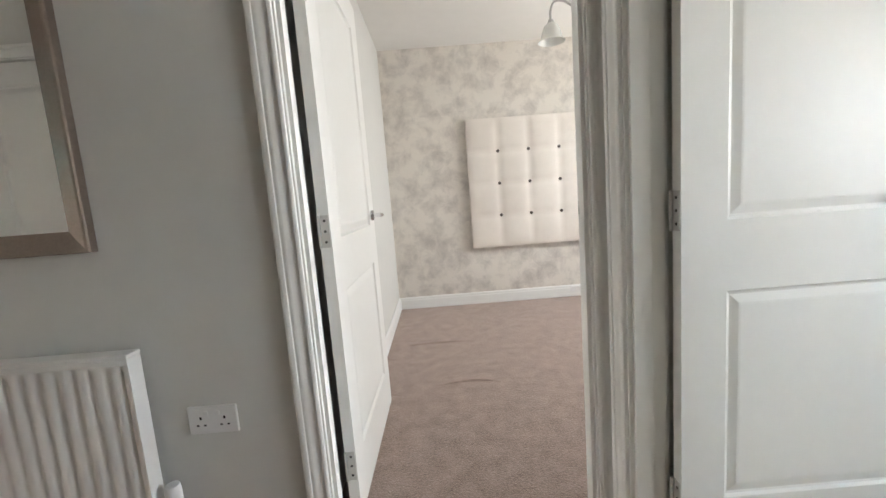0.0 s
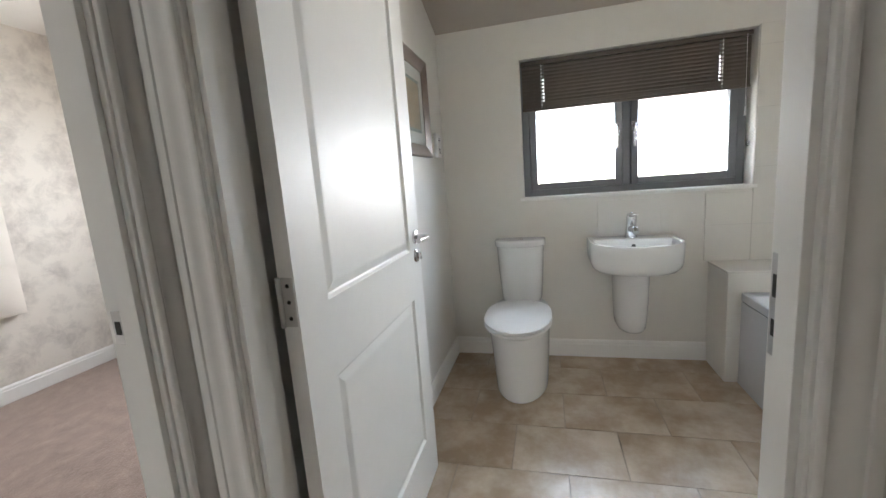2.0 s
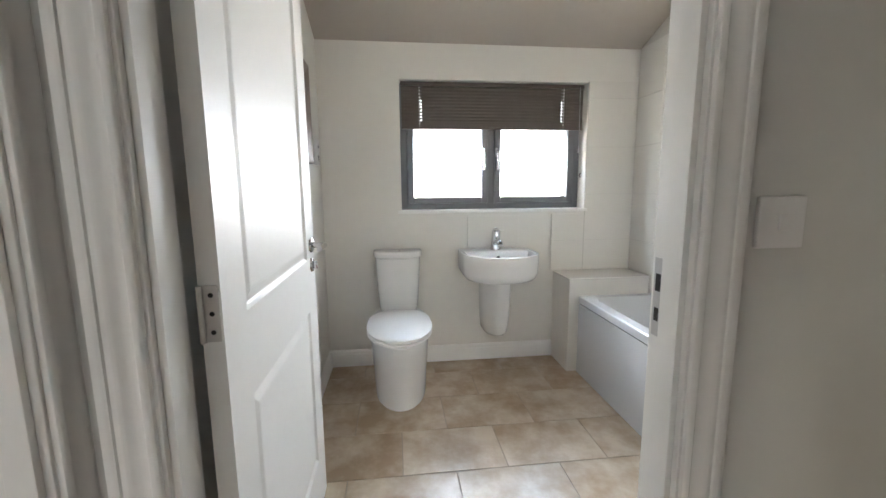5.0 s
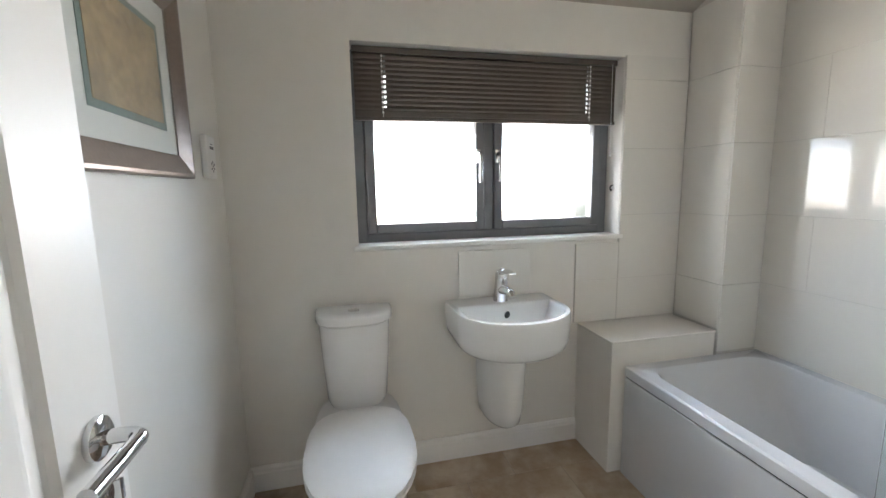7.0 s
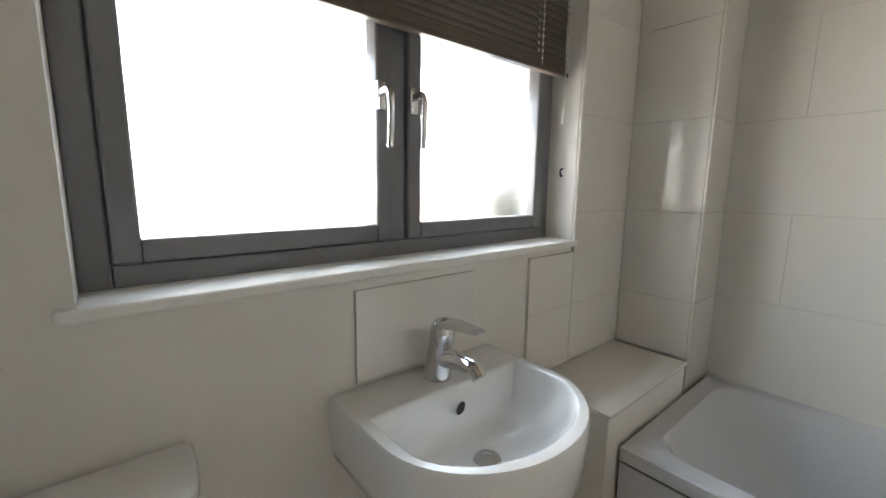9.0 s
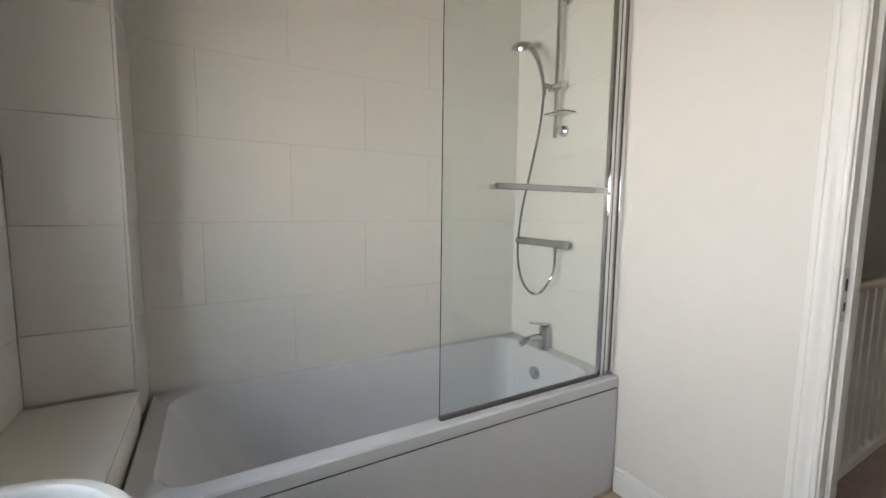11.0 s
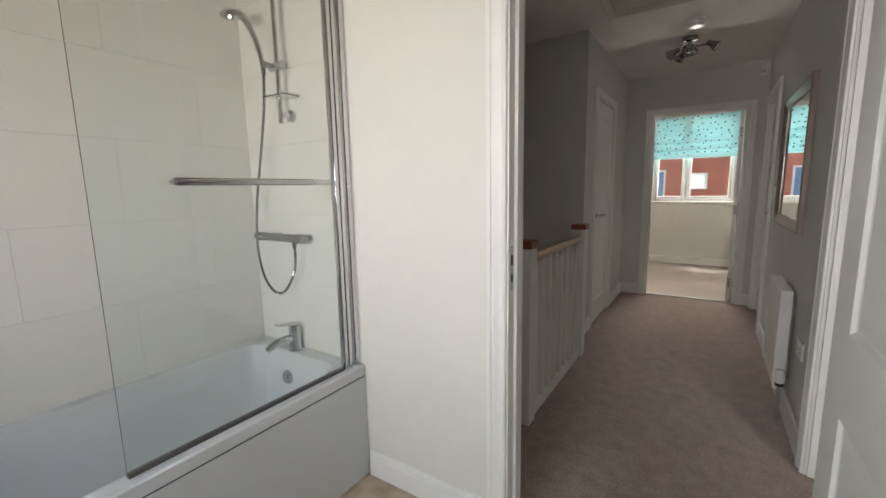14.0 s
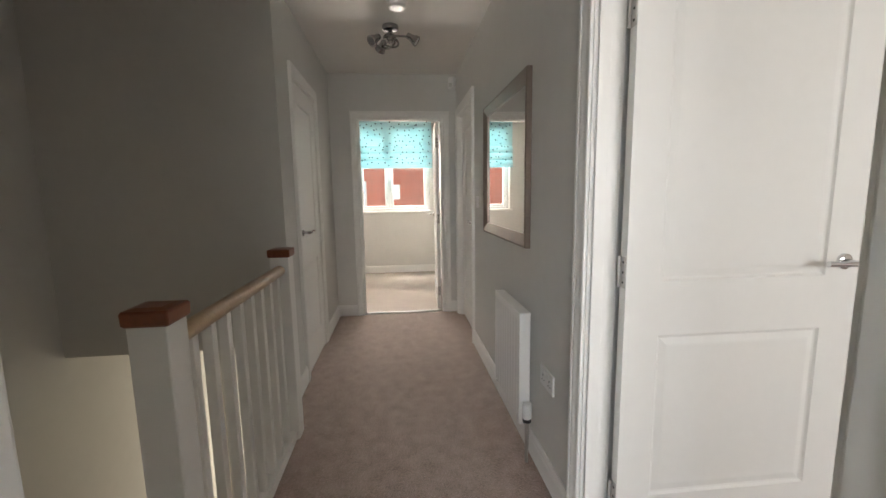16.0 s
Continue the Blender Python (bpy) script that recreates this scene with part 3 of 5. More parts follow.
def venetian(at, y0, y1, z0, z1):
    t = thing("venetian_blind", (at, y0, z1), "half-raised dark brown venetian blind in the bathroom window", "blind")
    w = y1 - y0
    part("head_rail", boxes((-0.014, 0.014, 0, w, -0.027, -0.002), bevel=0.002), BLINDBROWN, t)
    n = 12
    pitch = (z1 - z0 - 0.05) / n
    prof = [(0.0050, 0.0134), (-0.0025, 0.0072), (-0.0056, -0.0036), (-0.0046, -0.0132), (-0.0038, -0.0130), (-0.0048, -0.0034), (-0.0018, 0.0068), (0.0052, 0.0127)]
    mesh = None
    for i in range(n):
        if mesh is None:
            bm = bmesh.new()
            for a, b in ((0.004, 0.148), (0.156, w - 0.136), (w - 0.128, w - 0.004)):
                join(bm, loft([[(x, y, z) for x, z in prof] for y in (a, b)]), Matrix())
            for a, b in ((0.148, 0.156), (w - 0.136, w - 0.128)):
                join(bm, loft([[(x, y, z) for x, z in (prof[0], prof[1], prof[6], prof[7])] for y in (a, b)]), Matrix())
                join(bm, loft([[(x, y, z) for x, z in (prof[2], prof[3], prof[4], prof[5])] for y in (a, b)]), Matrix())
            s = part("slat", bm, BLINDBROWN, t)
            mesh = s.data
        else:
            s = new("slat", mesh)
            s.parent = t
        s.location = (0, 0, -0.037 - i * pitch)
    for i in range(5):
        s = new("slat", mesh)
        s.parent = t
        s.location = (0, 0, z0 - z1 + 0.026 + 0.004 * i)
    part("bottom_rail", boxes((-0.013, 0.013, 0.002, w - 0.002, z0 - z1, z0 - z1 + 0.014), bevel=0.003), BLINDBROWN, t)
    for y in (0.141, w - 0.121):
        bm = bmesh.new()
        for x in (-0.0115, 0.0115):
            tube(bm, [(x, y, -0.02), (x, y, z0 - z1 + 0.01)], 0.0008, 5)
        # A pale piece at each slat paints the dot of light through its hole.
        for i in range(n):
            box(bm, -0.0118, -0.0105, y - 0.004, y + 0.004, -0.041 - i * pitch, -0.034 - i * pitch)
        part("ladder_cord", bm, PLASTIC, t, "pale ladder cord with painted dots of light at the slats")
    part("pull_cord", tube(bmesh.new(), [(-0.016, 0.028, -0.02), (-0.018, 0.026, z0 - z1 - 0.10)], 0.0012, 6), PLASTIC, t, "thin pale pull cord")
    part("cord_tassel", lathe([(0.0, 0.05), (0.003, 0.048), (0.005, 0.02), (0.0065, 0.0), (0.0, -0.001)], 12, m=Matrix.Translation((-0.018, 0.026, z0 - z1 - 0.15))), PLASTIC, t, "white plastic tassel", True)
    return t


venetian(3.452, 0.245, 1.482, 1.585, 1.883)


def roman(name, x, sgn, y0, y1, ztop, zbot, material, folds, label):
    """A roman blind, drawn up into soft folds at the bottom."""
    t = thing(name, (x, y0, ztop), label, "blind")
    w, prof = y1 - y0, [(0.0, 0.0)]
    flat = (ztop - zbot) * 0.52
    prof.append((0.006, -flat * 0.5))
    prof.append((0.0, -flat))
    fh = (ztop - zbot - flat) / folds
    for k in range(folds):
        z = -flat - k * fh
        prof += [(0.028 + 0.006 * k, z - fh * 0.25), (0.034 + 0.006 * k, z - fh * 0.7), (0.020 + 0.004 * k, z - fh * 0.98), (0.004, z - fh * 0.92)]
    back = [(-0.004, prof[-1][1]), (-0.004, 0)]
    loops = [[(sgn * d, y, z) for d, z in prof + back] for y in (0, w)]
    part("cloth", loft(loops), material, t, smooth=True)
    part("head_rail", boxes((min(0, sgn * 0.03) - 0.002, max(0, sgn * 0.03) - 0.006, 0.01, w - 0.01, 0.001, 0.022), bevel=0.002), PLASTIC, t)
    return t, flat, fh


roman("roman_blind", 3.392, -1, RW[0] - 0.03, RW[1] + 0.03, 2.285, 1.855, FABRICGREY, 3, "grey linen roman blind drawn half up over the bedroom window")


def dotted_cloth():
    m = bpy.data.materials.new("turquoise_cloth")
    m.use_nodes = True
    n, l = m.node_tree.nodes, m.node_tree.links
    b = n["Principled BSDF"]
    b.inputs["Roughness"].default_value = 0.85
    tr = n.new("ShaderNodeBsdfTranslucent")
    mx = n.new("ShaderNodeMixShader")
    mx.inputs[0].default_value = 0.2
    co = n.new("ShaderNodeTexCoord")
    a = n.new("ShaderNodeTexNoise")
    a.inputs["Scale"].default_value = 6
    l.new(co.outputs["Object"], a.inputs["Vector"])
    ramp = n.new("ShaderNodeValToRGB")
    e = ramp.color_ramp.elements
    e[0].position, e[0].color = 0.3, (0.42, 0.69, 0.75, 1)
    e[1].position, e[1].color = 0.7, (0.52, 0.77, 0.80, 1)
    l.new(a.outputs["Fac"], ramp.inputs[0])
    l.new(ramp.outputs[0], b.inputs["Base Color"])
    l.new(ramp.outputs[0], tr.inputs["Color"])
    l.new(b.outputs[0], mx.inputs[1])
    l.new(tr.outputs[0], mx.inputs[2])
    l.new(mx.outputs[0], n["Material Output"].inputs["Surface"])
    return m


TEAL = dotted_cloth()
SPOT = mat("dark_spot", (0.05, 0.08, 0.10), 0.8, spread=0.1)
SPOT2 = mat("mid_spot", (0.16, 0.28, 0.32), 0.8, spread=0.1)
tb, flat, fh = roman("roman_blind_spotted", -4.85, 1, 0.74, 1.94, 2.37, 1.655, TEAL, 3, "turquoise roman blind with dark spots drawn half up")
rng = random.Random(4)
for shade, ph, nm in ((SPOT, 0.0, "dark_spots"), (SPOT2, 0.5, "pale_spots")):
    bm = bmesh.new()
    for r in range(8):
        for c in range(8):
            y = 0.06 + (c + (0.5 if r % 2 else 0) + ph) * 0.155 + rng.uniform(-0.035, 0.035)
            z = -0.03 - r * 0.085 - ph * 0.05 + rng.uniform(-0.028, 0.028)
            if y > 1.18:
                continue
            x = 0.0085 if -z < flat else 0.052
            join(bm, lathe([(0.0, 0.0012), (0.0105, 0.0012), (0.0115, 0.0)], 10), Matrix.Translation((x, y, z)) @ Matrix.Rotation(radians(90), 4, 'Y'))
    tagged(part(nm, bm, shade, tb, "printed spots"), kind="stuff")
band = mat("pale_band", (0.55, 0.72, 0.74), 0.8, spread=0.04)
for k in range(3):
    part("band", boxes((0.036 + 0.006 * k, 0.0385 + 0.006 * k, 0.0, 1.20, -flat - k * fh - fh * 0.74, -flat - k * fh - fh * 0.64)), band, tb, "pale stitched band")


# ---- bathroom ----
def rounded(x0, x1, y0, y1, z, r, n=6):
    pts = []
    for cx, cy, a in ((x1 - r, y1 - r, 0), (x0 + r, y1 - r, 90), (x0 + r, y0 + r, 180), (x1 - r, y0 + r, 270)):
        for k in range(n + 1):
            t = radians(a + 90 * k / n)
            pts.append((cx + r * math.cos(t), cy + r * math.sin(t), z))
    return pts


def bathtub():
    x0, x1, y0, y1, z = 1.4095, 3.112, -0.336, 0.380, 0.512
    t = thing("bathtub", ((x0 + x1) / 2, y1, 0), "white acrylic bath with a plain white side panel", "bathtub")
    px, py = (x0 + x1) / 2, y1
    def shift(lp):
        return [(x - px, y - py, zz) for x, y, zz in lp]
    o = 0.004
    loops = [rounded(x0, x1, y0, y1, z - 0.045, o), rounded(x0, x1, y0, y1, z - 0.006, o), rounded(x0 + 0.006, x1 - 0.006, y0 + 0.006, y1 - 0.006, z, o),
             rounded(x0 + 0.075, x1 - 0.06, y0 + 0.055, y1 - 0.062, z, 0.10), rounded(x0 + 0.085, x1 - 0.072, y0 + 0.064, y1 - 0.072, z - 0.012, 0.10),
             rounded(x0 + 0.10, x1 - 0.16, y0 + 0.08, y1 - 0.09, z - 0.16, 0.11), rounded(x0 + 0.12, x1 - 0.29, y0 + 0.10, y1 - 0.11, z - 0.34, 0.12),
             rounded(x0 + 0.18, x1 - 0.38, y0 + 0.15, y1 - 0.16, z - 0.375, 0.10)]
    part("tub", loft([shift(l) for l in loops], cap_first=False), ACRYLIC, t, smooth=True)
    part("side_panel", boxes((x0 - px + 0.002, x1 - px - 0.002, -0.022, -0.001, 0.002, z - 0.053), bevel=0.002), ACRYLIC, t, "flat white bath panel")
    # Dark strip: the shade in the gap under the rim, put in as colour.
    part("panel_shadow_gap", boxes((x0 - px + 0.004, x1 - px - 0.004, -0.02, -0.006, z - 0.054, z - 0.044)), DARK, t)
    part("overflow", lathe([(0.0, 0.02), (0.020, 0.02), (0.031, 0.012), (0.033, 0.0)], 24, m=Matrix.Translation((x0 + 0.098 - px, -0.41, 0.395)) @ Matrix.Rotation(radians(90), 4, 'Y')), CHROME, t, "round chrome overflow", True)
    part("waste", lathe([(0.0, 0.004), (0.03, 0.004), (0.034, 0.0)], 24, m=Matrix.Translation((x0 + 0.35 - px, -0.36, 0.126))), CHROME, t, "chrome waste", True)
    return t


bathtub()


def bath_tap():
    t = thing("bath_mixer_tap", (1.455, -0.03, 0.512), "chrome single-lever bath mixer on the bath rim", "tap")
    bm = lathe([(0.0, 0.0), (0.033, 0.0), (0.033, 0.008), (0.027, 0.014), (0.026, 0.09), (0.028, 0.10), (0.024, 0.118), (0.0, 0.121)], 24)
    part("body", bm, CHROME, t, smooth=True)
    bm = tube(bmesh.new(), smooth_path([(0.0, -0.005, 0.055), (0.06, -0.01, 0.062), (0.115, -0.015, 0.05), (0.14, -0.017, 0.035)], 5), [0.021] * 5 + [0.019] * 6 + [0.015] * 5, 14)
    part("spout", bm, CHROME, t, smooth=True)
    bm = loft([[(x, y * w, z + h * s) for y, s in ((-1, 0), (1, 0), (1, 1), (-1, 1))] for x, z, w, h in ((-0.02, 0.118, 0.018, 0.014), (0.03, 0.128, 0.016, 0.011), (0.095, 0.142, 0.011, 0.007))])
    part("lever", bm, CHROME, t)


bath_tap()


def shower():
    t = thing("shower_set", (1.419, 0.01, 1.05), "chrome thermostatic bar shower with riser rail and hose", "shower")
    part("riser_rail", tube(bmesh.new(), [(0.05, -0.005, 0.50), (0.05, -0.005, 1.165)], 0.010, 14), CHROME, t, smooth=True)
    for z in (0.535, 1.13):
        b = lathe([(0.0, 0.052), (0.012, 0.052), (0.014, 0.02), (0.025, 0.014), (0.027, 0.0)], 20, m=Matrix.Translation((0, 0.005, z)) @ Matrix.Rotation(radians(90), 4, 'Y'))
        part("rail_bracket", b, CHROME, t, smooth=True)
    b = tube(bmesh.new(), [(0.05, -0.05, 0.735), (0.05, 0.04, 0.735)], [0.016, 0.019], 14)
    tube(b, [(0.05, -0.03, 0.735), (0.085, -0.05, 0.745)], 0.013, 10)
    part("slider", b, CHROME, t, smooth=True)
    b = tube(bmesh.new(), smooth_path([(0.085, -0.05, 0.70), (0.09, -0.058, 0.78), (0.105, -0.085, 0.88), (0.125, -0.125, 0.945)], 6), [0.010] * 7 + [0.012] * 6 + [0.014] * 6, 12)
    part("handset", b, CHROME, t, "chrome shower handset", smooth=True)
    m = Matrix.Translation((0.135, -0.155, 0.95)) @ Matrix.Rotation(radians(-22), 4, 'X') @ Matrix.Rotation(radians(20), 4, 'Y')
    part("spray_head", lathe([(0.0, -0.014), (0.046, -0.014), (0.049, -0.016), (0.055, -0.010), (0.053, 0.002), (0.032, 0.016), (0.0, 0.020)], 28, m=m), CHROME, t, "round spray head with a pale face", smooth=True)
    b = tube(bmesh.new(), [(0.055, -0.24, 0.0), (0.055, -0.19, 0.0), (0.055, -0.188, 0.0), (0.055, 0.05, 0.0), (0.055, 0.052, 0.0), (0.055, 0.10, 0.0)], [0.021, 0.021, 0.019, 0.019, 0.021, 0.021], 18)
    for y in (-0.145, 0.005):
        tube(b, [(0.0, y, 0.0), (0.055, y, 0.0)], 0.016, 12)
    tube(b, [(0.055, 0.03, 0.0), (0.055, 0.03, -0.04)], 0.010, 10)
    part("bar_valve", b, DARKCHROME, t, smooth=True)
    b = tube(bmesh.new(), smooth_path([(0.055, 0.03, -0.04), (0.058, 0.025, -0.14), (0.06, -0.05, -0.245), (0.062, -0.13, -0.26), (0.065, -0.20, -0.19), (0.07, -0.225, -0.05), (0.072, -0.20, 0.15), (0.076, -0.13, 0.38), (0.082, -0.075, 0.56), (0.085, -0.052, 0.70)], 44), [0.0068, 0.0054] * 198 + [0.006], 8)
    part("hose", b, DARKCHROME, t, "coiled steel shower hose", smooth=True)
    b = boxes((0.03, 0.11, -0.02, 0.10, 0.60, 0.606), bevel=0.002)
    part("soap_tray", b, SCREEN, t, "clear soap tray")


shower()


DARKSEAL = mat("dark_seal", (0.10, 0.095, 0.09), 0.35, 0.4, spread=0.1, scale=30)


def bath_screen():
    x0, x1, y, z0, z1, r = 1.495, 2.262, 0.338, 0.512, 2.05, 0.19
    t = thing("bath_screen", (1.41, y, 0.507), "clear glass bath screen with chrome hinge post and towel rail", "shower screen")
    pts = [(x0, z0), (x1, z0)]
    for k in range(15):
        a = radians(90 * k / 14)
        pts.append((x1 - r + r * math.cos(a), z1 - r + r * math.sin(a)))
    pts.append((x0, z1))
    g = part("glass_panel", loft([[(px - 1.41, yy, pz - 0.50) for px, pz in pts] for yy in (-0.003, 0.003)]), SCREEN, t, "clear glass panel")
    g.visible_shadow = False
    for a, b in ((0.002, 0.026), (0.046, 0.064), (0.068, 0.088)):
        part("post", boxes((a, b, -0.016, 0.016, 0.004, 1.555), bevel=0.005), CHROME, t, smooth=True)
    for a in (0.046, 0.004):
        part("end_cap", boxes((a, a + 0.022, -0.014, 0.014, 1.5545, 1.572), bevel=0.003), BLACK, t, "black end cap")
    part("bottom_seal", boxes((0.09, x1 - 1.41, -0.009, 0.009, 0.0055, 0.020), bevel=0.002), DARKSEAL, t, "dark grey seal strip")
    b = tube(bmesh.new(), [(0.22, 0.045, 0.782), (0.675, 0.045, 0.782)], 0.011, 14)
    part("towel_rail", b, DARKCHROME, t, "brushed towel rail", smooth=True)
    part("rail_end", tube(bmesh.new(), [(0.145, 0.045, 0.782), (0.2195, 0.045, 0.782)], 0.0105, 14), OPAL, t, "pale translucent rail end", True)
    for x in (0.26, 0.655):
        part("rail_fixing", tube(bmesh.new(), [(x, -0.012, 0.782), (x, 0.045, 0.782)], 0.010, 12), CHROME, t, smooth=True)


bath_screen()

ledge = setting("bath_ledge", boxes((3.121, 3.3995, -0.10, 0.440, -0.001, 0.612), bevel=0.003), BATHPAINT, "boxed-in ledge between bath and window wall", "ledge")
part("ledge_top", boxes((3.114, 3.3915, -0.10, 0.446, 0.612, 0.624), bevel=0.004), WALLTILE, ledge, "cream tiled ledge top")
boxing = setting("pipe_boxing", loft([rounded(3.1268, 3.43, -0.39, -0.1218, z, 0.003, 3) for z in (0.0, 2.24)]), WGROUT, "tiled pipe boxing in the bath corner", "wall")


def wc():
    cy = 1.525
    t = thing("toilet", (3.39, cy, 0), "white close-coupled toilet with the seat closed", "toilet")
    def oval(xf, xb, w, z, sq=2.4, n=28):
        pts = []
        cx, a = (xf + xb) / 2, (xb - xf) / 2
        for k in range(n):
            th = 2 * math.pi * k / n
            c, s = math.cos(th), math.sin(th)
            e = sq if c > 0 else 2.0
            pts.append((cx + a * math.copysign(abs(c) ** (2 / e), c) - 3.39, w * math.copysign(abs(s) ** (2 / e), s), z))
        return pts
    part("pan", loft([oval(2.765, 3.38, 0.152, 0.001, 5), oval(2.76, 3.38, 0.154, 0.02, 5), oval(2.735, 3.38, 0.160, 0.15, 5), oval(2.69, 3.38, 0.167, 0.29, 4.5), oval(2.655, 3.38, 0.171, 0.37, 3.6), oval(2.648, 3.38, 0.172, 0.40, 3.6), oval(2.655, 3.38, 0.168, 0.408, 3.6)]), CERAMIC, t, smooth=True)
    part("seat", loft([oval(2.645, 3.17, 0.178, 0.410, 3.2), oval(2.638, 3.175, 0.182, 0.414, 3.2), oval(2.638, 3.175, 0.182, 0.424, 3.2), oval(2.645, 3.17, 0.178, 0.428, 3.2)]), PLASTIC, t, smooth=True)
    part("lid", loft([oval(2.643, 3.172, 0.179, 0.430, 3.2), oval(2.636, 3.175, 0.183, 0.435, 3.2), oval(2.638, 3.175, 0.182, 0.444, 3.2), oval(2.66, 3.165, 0.168, 0.452, 3.0), oval(2.75, 3.12, 0.10, 0.455, 2.6)]), PLASTIC, t, smooth=True)
    def cist(w, d, z, n=12):
        pts = []
        for k in range(2 * n + 1):
            th = radians(-90 + 90 * k / n)
            c, s = abs(math.cos(th)), math.sin(th)
            pts.append((-0.004 - (d + 0.016) * c ** 0.62, w * math.copysign(abs(s) ** 0.66, s), z))
        return pts
    part("cistern", loft([cist(0.118, 0.130, 0.405), cist(0.128, 0.138, 0.43), cist(0.141, 0.152, 0.62), cist(0.147, 0.158, 0.76), cist(0.141, 0.152, 0.768)]), CERAMIC, t, smooth=True)
    part("cistern_lid", loft([cist(0.153, 0.164, 0.767), cist(0.158, 0.170, 0.772), cist(0.158, 0.170, 0.794), cist(0.155, 0.167, 0.800), cist(0.149, 0.160, 0.804), cist(0.10, 0.12, 0.806)]), CERAMIC, t, smooth=True)
    b = lathe([(0.0, 0.006), (0.018, 0.006), (0.022, 0.004), (0.023, 0.0)], 24, m=Matrix.Translation((-0.09, 0, 0.805)))
    part("flush_button", b, CHROME, t, "chrome dual flush button", True)
    for y in (-0.05, 0.05):
        part("seat_hinge", tube(bmesh.new(), [(-0.235, y - 0.02, 0.436), (-0.235, y + 0.02, 0.436)], 0.009, 10), CHROME, t, smooth=True)


wc()


def basin():
    cy, xw = 0.875, 3.398
    t = thing("wash_basin", (xw, cy, 0.79), "white ceramic wash basin on a half pedestal", "basin")
    def dee(w, d, z, back=0.0, n=26):
        """A D outline: straight back on the wall, rounded front."""
        a = back + (d - back) * 0.5
        arc = [radians(-90 + 180 * k / (n - 2)) for k in range(n - 1)]
        pts = [(-back, -w, z)] + [(-a - (d - a) * math.cos(th), w * math.sin(th), z) for th in arc] + [(-back, w, z)]
        return pts
    T = 0.0
    loops = [dee(0.13, 0.25, T - 0.178), dee(0.19, 0.345, T - 0.174), dee(0.218, 0.388, T - 0.163), dee(0.233, 0.406, T - 0.144), dee(0.240, 0.415, T - 0.115), dee(0.2425, 0.419, T - 0.06), dee(0.243, 0.42, T - 0.010), dee(0.240, 0.416, T - 0.001), dee(0.230, 0.402, T)]
    BOWL = ((0.0, 1.015), (-0.002, 0.998), (-0.007, 0.982), (-0.020, 0.962), (-0.045, 0.925), (-0.072, 0.855), (-0.095, 0.74), (-0.110, 0.58), (-0.118, 0.42), (-0.122, 0.16))
    inner = []
    for z, s in BOWL:
        lp = []
        for k in range(27):
            th = radians(-90 + 180 * k / 26)
            c, sn = math.cos(th), math.sin(th)
            cx = -0.235
            lp.append((cx - s * 0.156 * c, s * 0.216 * sn, z))
        inner.append(lp)
    def full(front, back_x):
        return front + [(back_x, front[-1][1], front[-1][2]), (back_x, 0.0, front[-1][2]), (back_x, front[0][1], front[0][2])]
    outer = [l + [(0.0, l[-1][1] * 0.5, l[-1][2]), (0.0, 0.0, l[-1][2]), (0.0, l[0][1] * 0.5, l[0][2])] for l in loops]
    inn = [full(l, -0.118 - 0.105 * (1.015 - s) ** 0.8) for l, (z, s) in zip(inner, BOWL)]
    part("bowl", loft(outer + inn), CERAMIC, t, smooth=True)
    ped = []
    for z, w, d in ((-0.17, 0.101, 0.262), (-0.24, 0.099, 0.255), (-0.36, 0.096, 0.245), (-0.48, 0.091, 0.228), (-0.540, 0.085, 0.208), (-0.560, 0.075, 0.182), (-0.567, 0.058, 0.145)):
        ped.append([(-d * max(0, math.cos(radians(-90 + 180 * k / 16))) ** 0.7, w * math.sin(radians(-90 + 180 * k / 16)), z) for k in range(17)])
    part("half_pedestal", loft(ped), CERAMIC, t, smooth=True)
    part("waste", lathe([(0.0, 0.002), (0.014, 0.002), (0.015, 0.004), (0.027, 0.004), (0.030, 0.0)], 24, m=Matrix.Translation((-0.235, 0, -0.1215))), CHROME, t, "chrome basin waste", True)
    part("overflow_hole", lathe([(0.0, 0.001), (0.012, 0.001), (0.013, 0.0)], 16, m=Matrix.Translation((-0.150, 0, -0.045)) @ Matrix.Rotation(radians(-100), 4, 'Y') @ Matrix.Scale(1.35, 4, (1, 0, 0))), BLACK, t, "dark overflow hole", True)


basin()


def basin_tap():
    t = thing("basin_mixer_tap", (3.398 - 0.075, 0.875, 0.79), "chrome single-lever basin mixer", "tap")
    t.scale = (1.2, 1.2, 1.2)
    part("body", tube(bmesh.new(), [(0.006, 0, 0.0), (0.006, 0, 0.008), (0.004, 0, 0.03), (-0.001, 0, 0.06), (-0.004, 0, 0.078), (-0.006, 0, 0.084), (-0.009, 0, 0.10), (-0.013, 0, 0.114), (-0.017, 0, 0.121)], [0.029, 0.028, 0.0265, 0.024, 0.0235, 0.0245, 0.0245, 0.020, 0.008], 24), CHROME, t, smooth=True)
    part("spout", tube(bmesh.new(), smooth_path([(0.0, 0, 0.040), (-0.05, 0, 0.052), (-0.092, 0, 0.050), (-0.108, 0, 0.038)], 5), [0.018] * 6 + [0.016] * 6 + [0.014] * 4, 14), CHROME, t, smooth=True)
    part("lever", loft([[(x, y * w, z + h * s) for y, s in ((-1, 0), (1, 0), (1, 1), (-1, 1))] for x, z, w, h in ((-0.002, 0.106, 0.018, 0.014), (-0.045, 0.114, 0.018, 0.010), (-0.108, 0.120, 0.012, 0.005))]), CHROME, t)


basin_tap()

setting("splashback", boxes((3.392, 3.3995, 0.70, 1.052, 0.80, 1.012), bevel=0.002), WALLTILE, "single white tile splashback", "tile")


